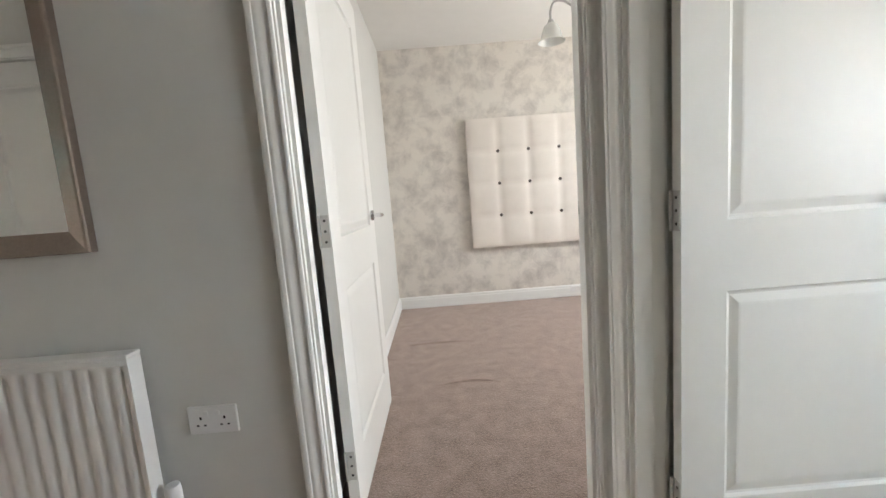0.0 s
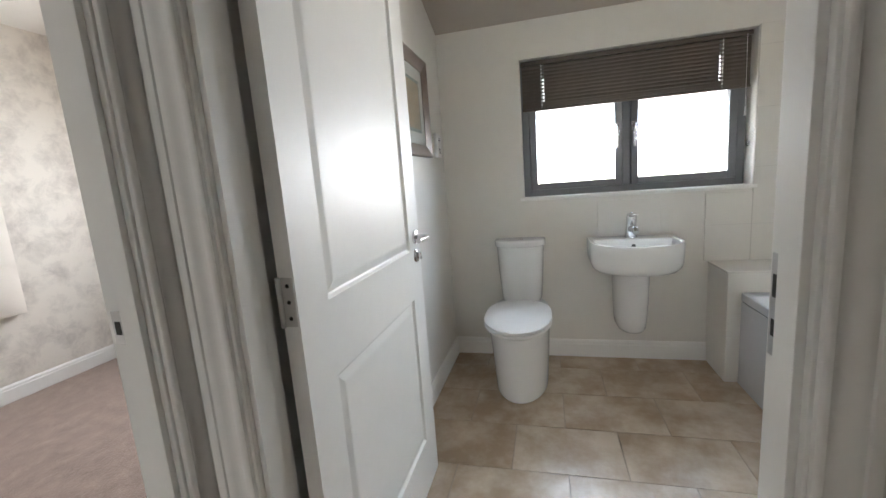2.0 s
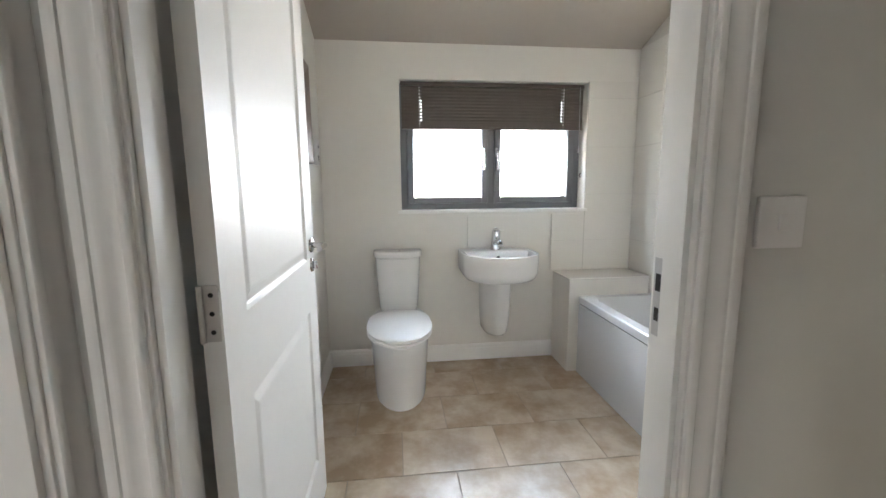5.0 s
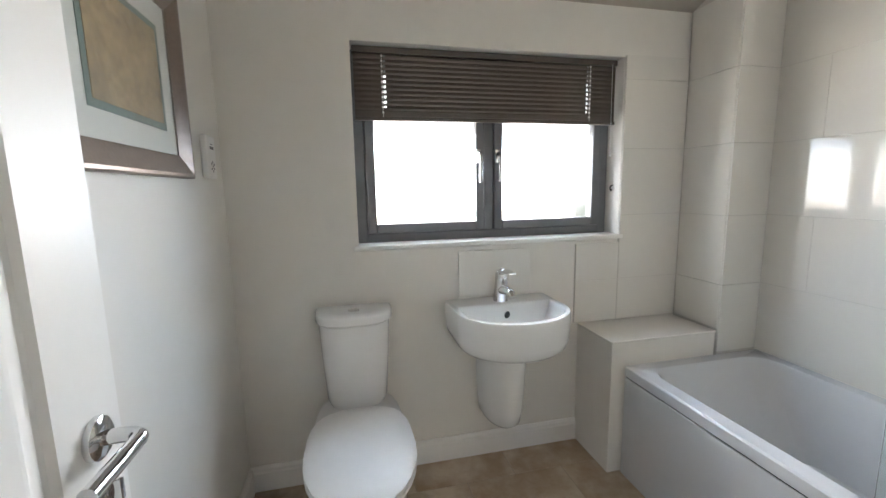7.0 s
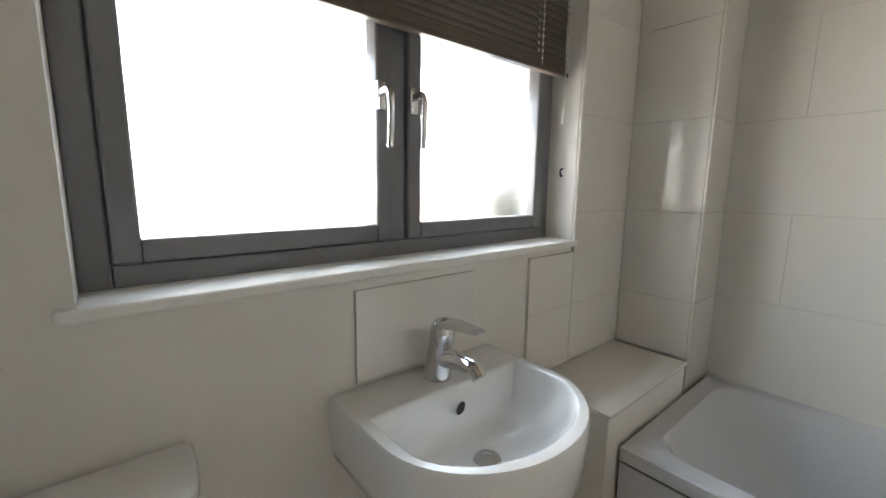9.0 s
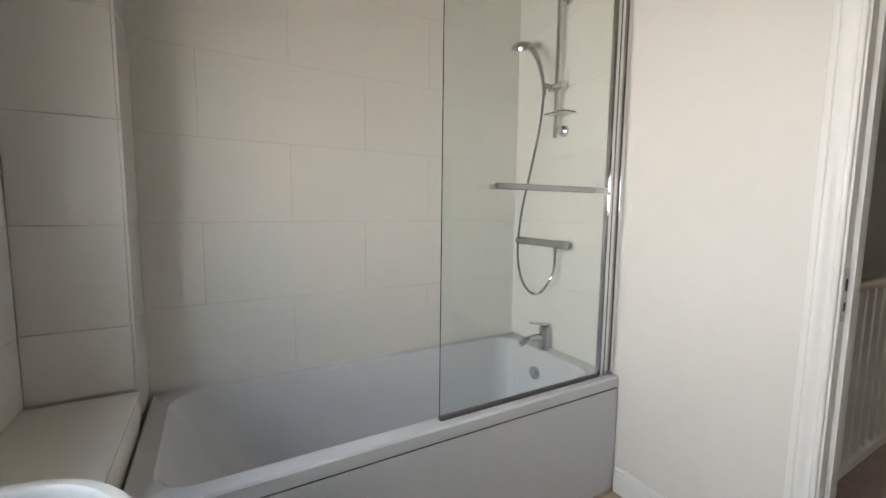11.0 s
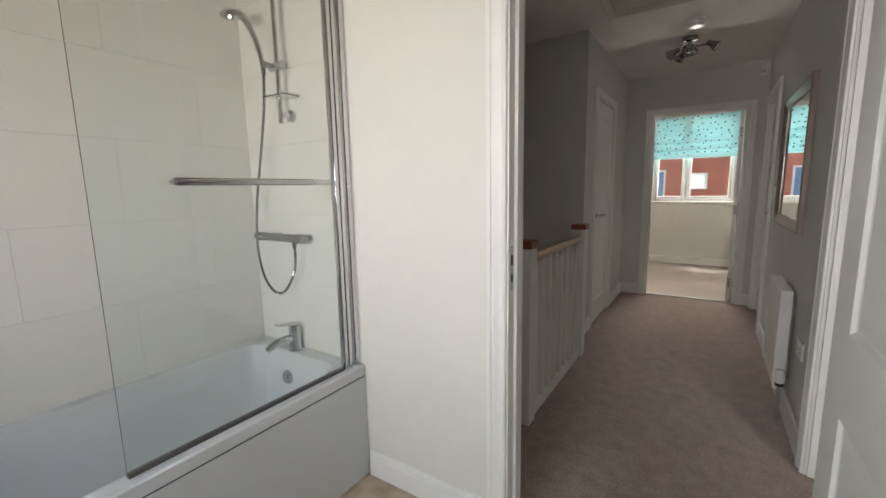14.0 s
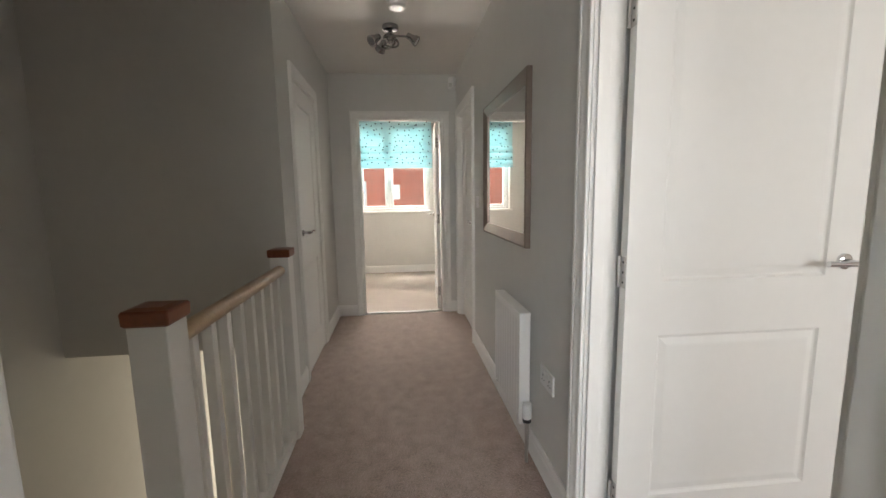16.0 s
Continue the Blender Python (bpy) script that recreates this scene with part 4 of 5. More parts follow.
def picture(name, x0, x1, y, z0, z1, label):
    t = thing(name, ((x0 + x1) / 2, y, z0), label, "picture")
    w, h, b, d = (x1 - x0) / 2, z1 - z0, 0.062, 0.03
    rings = []
    for inset, dep in ((0, 0.002), (0, d - 0.004), (0.004, d), (0.012, d), (b - 0.008, d * 0.55), (b, d * 0.45), (b, 0.006)):
        rings.append([(-w + inset, -dep, inset), (w - inset, -dep, inset), (w - inset, -dep, h - inset), (-w + inset, -dep, h - inset)])
    part("frame", loft(rings, False, False), SILVERFRAME, t, "wide bevelled champagne-silver frame")
    return t, w, h, b


t, w, h, b = picture("framed_picture", 2.435, 3.012, 1.995, 1.335, 1.842, "framed relief picture in a wide silver frame")
part("mount", boxes((-w + b, w - b, -0.0075, -0.004, b, h - b)), mat("mount_card", (0.70, 0.72, 0.68), 0.7, spread=0.03), t, "pale mount card")
part("teal_border", boxes((-w + b + 0.055, w - b - 0.055, -0.009, -0.0076, b + 0.06, h - b - 0.06)), mat("teal_grey_border", (0.14, 0.22, 0.20), 0.7, spread=0.06), t)
ART = mat("carved_gold_relief", (0.34, 0.25, 0.12), 0.6, spread=0.45, scale=22, fine=70, bump=1.0, bscale=45)
part("relief", boxes((-w + b + 0.072, w - b - 0.072, -0.0105, -0.0092, b + 0.077, h - b - 0.077)), ART, t, "gold-brown carved relief")
g = part("glass", boxes((-w + b, w - b, -0.0135, -0.0115, b, h - b)), GLASS, t)
g.visible_shadow = False

t = thing("shaver_socket", (3.215, 1.996, 1.342), "white shaver socket plate on the bathroom wall", "socket")
part("plate", boxes((-0.045, 0.045, -0.022, 0, 0, 0.145), bevel=0.006), PLASTIC, t)
GREYPRINT = mat("grey_print", (0.16, 0.16, 0.17), 0.5)
part("outlet_pin_hole", lathe([(0.0, 0.001), (0.0035, 0.001), (0.004, 0.0)], 10, m=Matrix.Translation((0.0, -0.0221, 0.04)) @ Matrix.Rotation(radians(90), 4, 'X')), DARK, t)
for k in range(6):
    a = radians(60 * k + 30)
    hx, hz = 0.015 * math.cos(a), 0.04 + 0.015 * math.sin(a)
    part("outlet_pin_hole", lathe([(0.0, 0.001), (0.0035, 0.001), (0.004, 0.0)], 10, m=Matrix.Translation((hx, -0.0221, hz)) @ Matrix.Rotation(radians(90), 4, 'X')), DARK, t)
part("voltage_switch", boxes((-0.016, 0.016, -0.0245, -0.0218, 0.098, 0.108), bevel=0.001), GREYPRINT, t, "small grey slide switch")
part("printed_bar", boxes((-0.012, 0.012, -0.0232, -0.0218, 0.114, 0.117)), GREYPRINT, t)

# bathroom tiles on the walls
TJ = 0.0013


def tile_mesh(w, h, d=0.008, name="tile"):
    bm = boxes((0, w - TJ, 0, d, 0, h - TJ), bevel=0.0012)
    bmesh.ops.recalc_face_normals(bm, faces=bm.faces[:])
    me = bpy.data.meshes.new(name)
    bm.to_mesh(me)
    bm.free()
    me.materials.append(WALLTILE)
    return me


south = setting("tile_bed_south", boxes((1.4085, 3.121, -0.345, -0.3352, 0.30, 2.46)), WGROUT, "white grout behind the wall tiles", "grout")
cache = {}
rowz = [0.30, 0.517, 0.835, 1.152, 1.469, 1.787, 2.105, 2.423]


def put_tile(parent, w, h, m):
    key = (round(w, 4), round(h, 4))
    if key not in cache:
        cache[key] = tile_mesh(w, h)
    o = new("tile", cache[key])
    o.matrix_basis = m
    o.parent = parent
    return o


for r in range(len(rowz) - 1):
    za, zb = rowz[r], rowz[r + 1]
    off = 2.602 if r % 2 else 2.285
    xs = sorted({1.4085, 3.121} | {off + 0.64 * k for k in range(-3, 3) if 1.42 < off + 0.64 * k < 3.11})
    for xa, xb in zip(xs, xs[1:]):
        put_tile(south, xb - xa, zb - za, pose(xb - TJ / 2, -0.3335, za, 0, 0, 180))

eastbed = setting("tile_bed_east", boxes((3.3896, 3.3995, -0.114, 0.233, 0.624, 1.892), (3.3896, 3.3995, 0.233, 0.466, 0.624, 1.018)), WGROUT, "white grout behind the wall tiles", "grout")
for za, zb in ((0.626, 0.835), (0.835, 1.152), (1.152, 1.469), (1.469, 1.787), (1.787, 1.893)):
    put_tile(eastbed, 0.343, zb - za, pose(3.396, -0.112, za, 0, 0, 90))
for za, zb in ((0.626, 0.835), (0.835, 1.019)):
    put_tile(eastbed, 0.232, zb - za, pose(3.396, 0.235, za, 0, 0, 90))
for za, zb in zip(rowz[1:-1], rowz[2:-1]):
    put_tile(boxing, 0.218, zb - za, pose(3.128, -0.333, za, 0, 0, 90))
    put_tile(boxing, 0.2595, zb - max(za, 0.626), pose(3.3875, -0.115, max(za, 0.626), 0, 0, 180))
westbed = setting("tile_bed_west", boxes((1.4078, 1.4158, -0.3332, 0.308, 0.30, 2.466)), WGROUT, "white grout behind the wall tiles", "grout")
for za, zb in zip(rowz[1:], rowz[2:]):
    put_tile(westbed, 0.644, zb - za, pose(1.4095, 0.309, za, 0, 0, -90))

# skirting boards
bm = skirting(bmesh.new(), (3.40, 0.442), (3.40, 1.996), (-1, 0))
skirting(bm, (3.384, 1.9965), (1.408, 1.9965), (0, -1))
skirting(bm, (1.4075, 0.39), (1.4075, 0.967), (1, 0))
setting("baseboard_bathroom", bm, SKIRT, "white painted skirting board", "skirting board")
bm = skirting(bmesh.new(), (0.35, 2.0), (-1.549, 2.0), (0, -1))
skirting(bm, (-2.476, 2.0), (-2.525, 2.0), (0, -1))
skirting(bm, (-2.525, 0.745), (-2.525, 0.94), (1, 0))
skirting(bm, (-2.525, 1.927), (-2.525, 2.0), (1, 0))
skirting(bm, (-2.509, 0.745), (-1.813, 0.745), (0, 1))
skirting(bm, (-1.007, 0.745), (-0.73, 0.745), (0, 1))
skirting(bm, (1.305, 0.765), (1.305, 0.967), (-1, 0))
setting("baseboard_landing", bm, SKIRT, "white painted skirting board", "skirting board")
bm = skirting(bmesh.new(), (0.385, 4.745), (3.40, 4.745), (0, -1))
skirting(bm, (0.385, 2.95), (0.385, 4.729), (1, 0))
skirting(bm, (3.40, 4.729), (3.40, 2.09), (-1, 0))
setting("baseboard_bedroom", bm, SKIRT, "white painted skirting board", "skirting board")
bm = skirting(bmesh.new(), (-4.86, 2.02), (-4.86, -0.6), (1, 0))
skirting(bm, (-4.844, 2.02), (-2.64, 2.02), (0, -1))
setting("baseboard_far", bm, SKIRT, "white painted skirting board", "skirting board")


# ---- landing ----
t, w, h, b = picture("wall_mirror", -1.068, -0.142, 1.999, 0.985, 1.797, "wall mirror in a wide champagne-silver frame")
t["category"] = "mirror"
part("mirror_glass", boxes((-w + b, w - b, -0.009, -0.006, b, h - b)), MIRROR, t, "mirror glass")


def radiator(name, at, rz, w, z0, z1, label, valve=1, pitch=0.05):
    """A ribbed panel radiator; local x along the wall, the room at -y."""
    t = thing(name, at, label, "radiator", rz=rz)
    n = int(w / pitch)
    step = (w - 0.044) / n
    pts = []
    for k in range(n):
        x = -w / 2 + 0.022 + k * step
        pts += [(x + step * 0.06, -0.0640), (x + step * 0.20, -0.0675), (x + step * 0.36, -0.0715), (x + step * 0.64, -0.0715), (x + step * 0.80, -0.0675), (x + step * 0.94, -0.0640)]
    pts = [(-w / 2 + 0.006, -0.072), (-w / 2 + 0.018, -0.072)] + pts + [(w / 2 - 0.018, -0.072), (w / 2 - 0.006, -0.072)]
    prof = pts + [(w / 2 - 0.006, -0.048), (-w / 2 + 0.006, -0.048)]
    b2 = loft([[(x * 0.997, -0.056 + (y + 0.056) * 0.3, z0 + 0.004) for x, y in prof], [(x, y, z0 + 0.035) for x, y in prof], [(x, y, z1 - 0.05) for x, y in prof], [(x, -0.072 if y < -0.05 else y, z1 - 0.032) for x, y in prof], [(x, -0.072 if y < -0.05 else y, z1 - 0.013) for x, y in prof]])
    part("front_panel", b2, RADIATOR, t, "ribbed front panel", True)
    part("top_grille", boxes((-w / 2, w / 2, -0.076, -0.022, z1 - 0.012, z1), (-w / 2, w / 2, -0.076, -0.072, z1 - 0.03, z1 - 0.012), bevel=0.002), RADIATOR, t)
    for x in (-w / 2, w / 2 - 0.004):
        part("side_cover", boxes((x, x + 0.004, -0.075, -0.024, z0 + 0.01, z1 - 0.012), bevel=0.001), RADIATOR, t)
    part("back_panel", boxes((-w / 2 + 0.01, w / 2 - 0.01, -0.034, -0.026, z0 + 0.004, z1 - 0.02), bevel=0.002), RADIATOR, t)
    for x in (-w * 0.3, w * 0.3):
        part("bracket", boxes((x - 0.015, x + 0.015, -0.027, 0.0, z0 + 0.05, z1 - 0.06)), STEEL, t)
    s = valve
    xv = s * (w / 2 + 0.045)
    b2 = tube(bmesh.new(), [(s * w / 2, -0.05, z0 + 0.03), (xv, -0.05, z0 + 0.03)], 0.009, 10)
    tube(b2, [(xv, -0.05, z0 + 0.045), (xv, -0.05, -at[2] + 0.001)], [0.011, 0.0075], 10)
    part("valve_pipe", b2, STEEL, t, smooth=True)
    part("valve_collar", lathe([(0.0, z0 + 0.045), (0.019, z0 + 0.047), (0.019, z0 + 0.062), (0.0, z0 + 0.064)], 16, m=Matrix.Translation((xv, -0.05, 0))), BLACK, t, "black collar", True)
    part("thermostatic_head", lathe([(0.017, z0 + 0.062), (0.022, z0 + 0.07), (0.022, z0 + 0.115), (0.019, z0 + 0.135), (0.0, z0 + 0.137)], 20, m=Matrix.Translation((xv, -0.05, 0))), PLASTIC, t, "white thermostatic head", True)
    x2 = -s * (w / 2 + 0.03)
    b2 = tube(bmesh.new(), [(-s * w / 2, -0.05, z0 + 0.03), (x2, -0.05, z0 + 0.03)], 0.008, 8)
    tube(b2, [(x2, -0.05, z0 + 0.055), (x2, -0.05, z0 - 0.012)], 0.011, 8)
    tube(b2, [(x2, -0.05, z0), (x2, 0.0, z0)], 0.0075, 8)
    part("lockshield_valve", b2, STEEL, t, smooth=True)


radiator("radiator_landing", (-0.295, 2.0, 0), 0, 0.47, 0.155, 0.70, "white ribbed panel radiator under the mirror", 1)
radiator("radiator_bedroom", (3.40, 3.63, 0), -90, 0.57, 0.180, 0.740, "white ribbed panel radiator under the bedroom window", 1, 0.042)


def plate(name, at, rz, w, h, label, cat, kind):
    t = thing(name, at, label, cat, rz=rz)
    part("plate", boxes((-w / 2, w / 2, -0.009, 0, -h / 2, h / 2), bevel=0.003), PLASTIC, t)
    if kind == "switch":
        part("rocker", boxes((-0.008, 0.008, -0.0125, -0.008, -0.014, 0.014), bevel=0.002), PLASTIC, t)
    if kind == "socket":
        for x in (-0.035, 0.035):
            part("rocker", boxes((x * 0.5 - 0.006, x * 0.5 + 0.006, -0.0125, -0.008, 0.014, 0.030), bevel=0.002), PLASTIC, t)
            part("pin_holes", boxes((x - 0.003, x + 0.003, -0.0096, -0.0085, 0.002, 0.011), (x - 0.014, x - 0.007, -0.0096, -0.0085, -0.018, -0.013), (x + 0.007, x + 0.014, -0.0096, -0.0085, -0.018, -0.013)), DARK, t)
    return t


plate("light_switch", (1.305, 0.898, 1.135), -90, 0.086, 0.086, "white single light switch on the landing wall", "switch", "switch")
plate("wall_socket", (0.106, 2.0, 0.459), 0, 0.146, 0.086, "white double wall socket", "socket", "socket")
plate("light_switch", (-1.40, 2.0, 1.18), 0, 0.07, 0.086, "white light switch beside the far landing door", "switch", "switch")
t = thing("coat_hook", (1.305, 0.665, 1.53), "small brass hook on the landing wall", "hook")
part("hook", tube(bmesh.new(), smooth_path([(0, 0, 0.02), (-0.02, 0, 0.012), (-0.026, 0, -0.006), (-0.014, 0, -0.014)], 4), 0.003, 8), BRASS, t, smooth=True)
part("base", lathe([(0.0, 0.003), (0.009, 0.003), (0.010, 0.0)], 14, m=Matrix.Translation((0, 0, 0.02)) @ Matrix.Rotation(radians(-90), 4, 'Y')), BRASS, t, smooth=True)

t = thing("strike_plate", (1.386, 1.045, 0.99), "steel strike plate on the bathroom door jamb", "strike plate")
part("plate", boxes((-0.013, 0.013, 0.0, 0.0025, -0.075, 0.075), bevel=0.001), STEEL, t)
part("latch_hole", boxes((-0.007, 0.007, 0.0021, 0.0032, 0.012, 0.045)), DARK, t)
part("lock_hole", boxes((-0.006, 0.006, 0.0021, 0.0032, -0.045, -0.02)), DARK, t)
t = thing("strike_plate", (1.252, 2.070, 0.99), "small steel latch plate on the bedroom door jamb", "strike plate")
part("plate", boxes((-0.0025, 0.0, -0.012, 0.012, -0.03, 0.03), bevel=0.001), STEEL, t)
part("latch_hole", boxes((-0.0032, -0.0021, -0.006, 0.006, -0.012, 0.012)), DARK, t)


def balustrade():
    for x in (0.665, -0.385):
        t = thing("newel_post", (x, 0.81, 0), "white square newel post with a red-brown wooden cap", "newel post", "newel posts")
        part("post", boxes((-0.045, 0.045, -0.045, 0.045, 0, 0.95), bevel=0.004), GLOSS, t)
        b2 = loft([rounded(-s, s, -s, s, z, 0.004, 2) for s, z in ((0.048, 0.95), (0.052, 0.955), (0.053, 0.982), (0.050, 0.988), (0.03, 0.992))])
        part("cap", b2, OAKCAP, t, "red-brown stained wooden cap")
    t = thing("banister", (0.14, 0.81, 0), "oak handrail on white square balusters", "banister")
    prof = [(0.027 * math.cos(a) * (1 if math.sin(a) > -0.2 else 0.9), 0.885 + 0.026 * math.sin(a)) for a in [2 * math.pi * k / 18 for k in range(18)]]
    part("handrail", loft([[(x, y, z) for y, z in prof] for x in (-0.48, 0.48)]), OAK, t, "varnished pale oak handrail", True)
    part("base_rail", boxes((-0.48, 0.48, -0.03, 0.03, 0.0005, 0.05), bevel=0.003), GLOSS, t)
    for k in range(8):
        x = 0.39 - 0.1125 * k
        part("baluster", boxes((x - 0.016, x + 0.016, -0.016, 0.016, 0.048, 0.866), bevel=0.0025), GLOSS, t)


balustrade()

st = tagged(thing("staircase", (0.65, 0.1, -0.2), "carpeted staircase going down beside the landing", "staircase"), kind="structure")
part("quarter_landing", boxes((0.0, 0.655, -0.60, 0.664, -0.22, 0.01), bevel=0.006), CARPET, st)
for k in range(9):
    part("step", boxes((-0.225 * (k + 1), -0.225 * k + 0.02, -0.598, 0.56, -0.19 * (k + 2), -0.19 * (k + 1) + 0.01), bevel=0.01), CARPET, st)


def loft_hatch():
    t = thing("loft_hatch", (-0.20, 1.226, CEILZ), "white loft hatch in the landing ceiling", "hatch", kind="structure")
    a, c = 0.40, 0.305
    rings = [rounded(-a + i, a - i, -c + i, c - i, -d, r, 5) for i, d, r in ((0, 0.0, 0.003), (0, 0.010, 0.003), (0.004, 0.014, 0.004), (0.05, 0.016, 0.04), (0.056, 0.012, 0.04))]
    part("hatch_frame", loft(rings, False, False), HATCH, t)
    part("hatch_panel", loft([rounded(-a + i, a - i, -c + i, c - i, -d, 0.038, 5) for i, d in ((0.061, 0.002), (0.061, 0.013), (0.064, 0.016), (0.105, 0.016), (0.112, 0.012))], False), HATCH, t)
    part("seam", loft([rounded(-a + i, a - i, -c + i, c - i, -0.004, 0.04, 5) for i in (0.055, 0.0625)], False, False), DARK, t)


loft_hatch()
t = thing("smoke_alarm", (-0.985, 1.42, CEILZ), "round white smoke alarm on the landing ceiling", "smoke alarm")
part("base", lathe([(0.0, -0.001), (0.064, -0.001), (0.066, -0.014), (0.058, -0.020), (0.0, -0.020)], 28), PLASTIC, t, smooth=True)
part("dome", lathe([(0.050, -0.0205), (0.054, -0.040), (0.046, -0.052), (0.0, -0.055)], 28), PLASTIC, t, smooth=True)
t = thing("motion_sensor", (-2.535, 1.985, 2.34), "white alarm sensor in the corner of the landing", "sensor", rz=45)
t.location = (-2.505, 1.965, 2.33)
part("body", boxes((-0.03, 0.03, -0.04, 0.02, -0.055, 0.055), bevel=0.01), PLASTIC, t)
part("lens", boxes((-0.02, 0.02, -0.043, -0.038, -0.04, 0.0), bevel=0.003), mat("grey_lens", (0.55, 0.54, 0.52), 0.3), t)


def spiral_light():
    t = thing("ceiling_spotlight", (-1.375, 1.373, CEILZ), "chrome spiral ceiling light with three spot heads", "ceiling light")
    part("rose", lathe([(0.0, -0.001), (0.056, -0.001), (0.058, -0.010), (0.058, -0.024), (0.052, -0.032), (0.02, -0.036), (0.0, -0.036)], 24), DARKCHROME, t, smooth=True)
    part("stem", lathe([(0.014, -0.034), (0.014, -0.056), (0.030, -0.062), (0.034, -0.075), (0.030, -0.09), (0.022, -0.098), (0.024, -0.112), (0.0, -0.118)], 20), DARKCHROME, t, smooth=True)
    for k, (a0, rr, z) in enumerate(((80, 0.145, -0.10), (215, 0.10, -0.125), (310, 0.125, -0.095))):
        pts = [(0.012 * math.cos(radians(a0 - 200)), 0.012 * math.sin(radians(a0 - 200)), -0.05 - 0.02 * k)]
        for j in range(9):
            a = radians(a0 - 200 + 200 * j / 8)
            r = 0.035 + (rr - 0.035) * (j / 8) ** 1.4
            pts.append((r * math.cos(a), r * math.sin(a), -0.055 - 0.015 * k - 0.05 * math.sin(math.pi * j / 10)))
        arm = part("arm", tube(bmesh.new(), smooth_path(pts, 4), 0.0075, 8), DARKCHROME, t, smooth=True)
        e = Vector(pts[-1])
        m = Matrix.Translation(e) @ Matrix.Rotation(radians(a0), 4, 'Z') @ Matrix.Rotation(radians(125), 4, 'Y')
        h2 = part("spot_head", lathe([(0.0, -0.034), (0.016, -0.032), (0.021, -0.026), (0.022, 0.0), (0.036, 0.038), (0.038, 0.052), (0.032, 0.053), (0.024, 0.02)], 20, m=m), DARKCHROME, t, smooth=True)
        part("bulb", lathe([(0.0, 0.040), (0.028, 0.042), (0.0295, 0.049), (0.0, 0.0495)], 18, m=m), OPAL, h2, smooth=True)


spiral_light()
part_cover = thing("threshold_strip", (-2.575, 1.434, 0.003), "metal threshold strip under the far doorway", "threshold")
part("strip", boxes((-0.014, 0.014, -0.412, 0.412, 0.0005, 0.004), bevel=0.001), STEEL, part_cover)


# ---- papered bedroom ----
def headboard():
    x0, z0, nx, nz, cx, cz = 1.140, 0.555, 5, 4, 0.286, 0.298
    t = thing("headboard", (x0 + nx * cx / 2, 4.745, z0), "cream button-tufted headboard fixed to the papered wall", "headboard")
    W, H2, k = nx * cx, nz * cz, 10
    bm = bmesh.new()
    grid = []
    for j in range(nz * k + 1):
        row = []
        for i in range(nx * k + 1):
            u, v = i / k, j / k
            su, sv = abs(math.sin(math.pi * u)), abs(math.sin(math.pi * v))
            d = 0.058 + 0.014 * (su ** 0.55) * (sv ** 0.7) + 0.003 * min(su ** 0.3, sv ** 0.3)
            bu, bv = abs(u - round(u)), abs(v - round(v))
            if 0 < round(u) < nx and 0 < round(v) < nz:
                d -= 0.020 * math.exp(-(bu * bu + bv * bv) * 60)
            row.append(bm.verts.new((-W / 2 + i * cx / k, -d, j * cz / k)))
        grid.append(row)
    for j in range(nz * k):
        for i in range(nx * k):
            bm.faces.new((grid[j][i], grid[j][i + 1], grid[j + 1][i + 1], grid[j + 1][i]))
    part("tufted_cushion", bm, HEADBOARD, t, smooth=True)
    part("backing", boxes((-W / 2, W / 2, -0.030, -0.001, 0, H2), bevel=0.006), HEADBOARD, t)
    BUTTON = mat("button", (0.09, 0.075, 0.065), 0.4, 0.2, spread=0.05)
    me = None
    for j in range(1, nz):
        for i in range(1, nx):
            if me is None:
                o = part("button", lathe([(0.0, 0.010), (0.012, 0.008), (0.016, 0.0)], 14, m=Matrix.Rotation(radians(90), 4, 'X')), BUTTON, t, "dark covered button", True)
                me = o.data
            else:
                o = new("button", me)
                o.parent = t
                o["label"] = "dark covered button"
            o.location = (-W / 2 + i * cx, -0.044, j * cz)


headboard()


def chandelier():
    t = thing("pendant_light", (1.85, 3.48, CEILZ), "three-arm ceiling light with frosted bell shades", "ceiling light")
    part("rose", lathe([(0.0, -0.001), (0.055, -0.001), (0.058, -0.012), (0.03, -0.03), (0.012, -0.05), (0.012, -0.20), (0.026, -0.22), (0.022, -0.26), (0.0, -0.27)], 24), STEEL, t, smooth=True)
    for a in (160, 40, 280):
        c, s = math.cos(radians(a)), math.sin(radians(a))
        part("arm", tube(bmesh.new(), smooth_path([(0.01 * c, 0.01 * s, -0.24), (0.07 * c, 0.07 * s, -0.27), (0.15 * c, 0.15 * s, -0.21), (0.21 * c, 0.21 * s, -0.20), (0.235 * c, 0.235 * s, -0.25), (0.235 * c, 0.235 * s, -0.31)], 6), 0.0075, 10), STEEL, t, "brushed curved arm", True)
        m = Matrix.Translation((0.235 * c, 0.235 * s, -0.31))
        part("lampholder", lathe([(0.0, 0.01), (0.018, 0.005), (0.022, -0.02), (0.0, -0.022)], 18, m=m), STEEL, t, smooth=True)
        part("shade", lathe([(0.024, -0.012), (0.045, -0.03), (0.058, -0.065), (0.066, -0.10), (0.085, -0.125), (0.082, -0.125), (0.062, -0.10), (0.054, -0.065), (0.041, -0.033), (0.022, -0.016)], 28, m=m), mat("opal_shade", (0.78, 0.78, 0.74), 0.25, spread=0.03), t, "frosted bell shade", True)


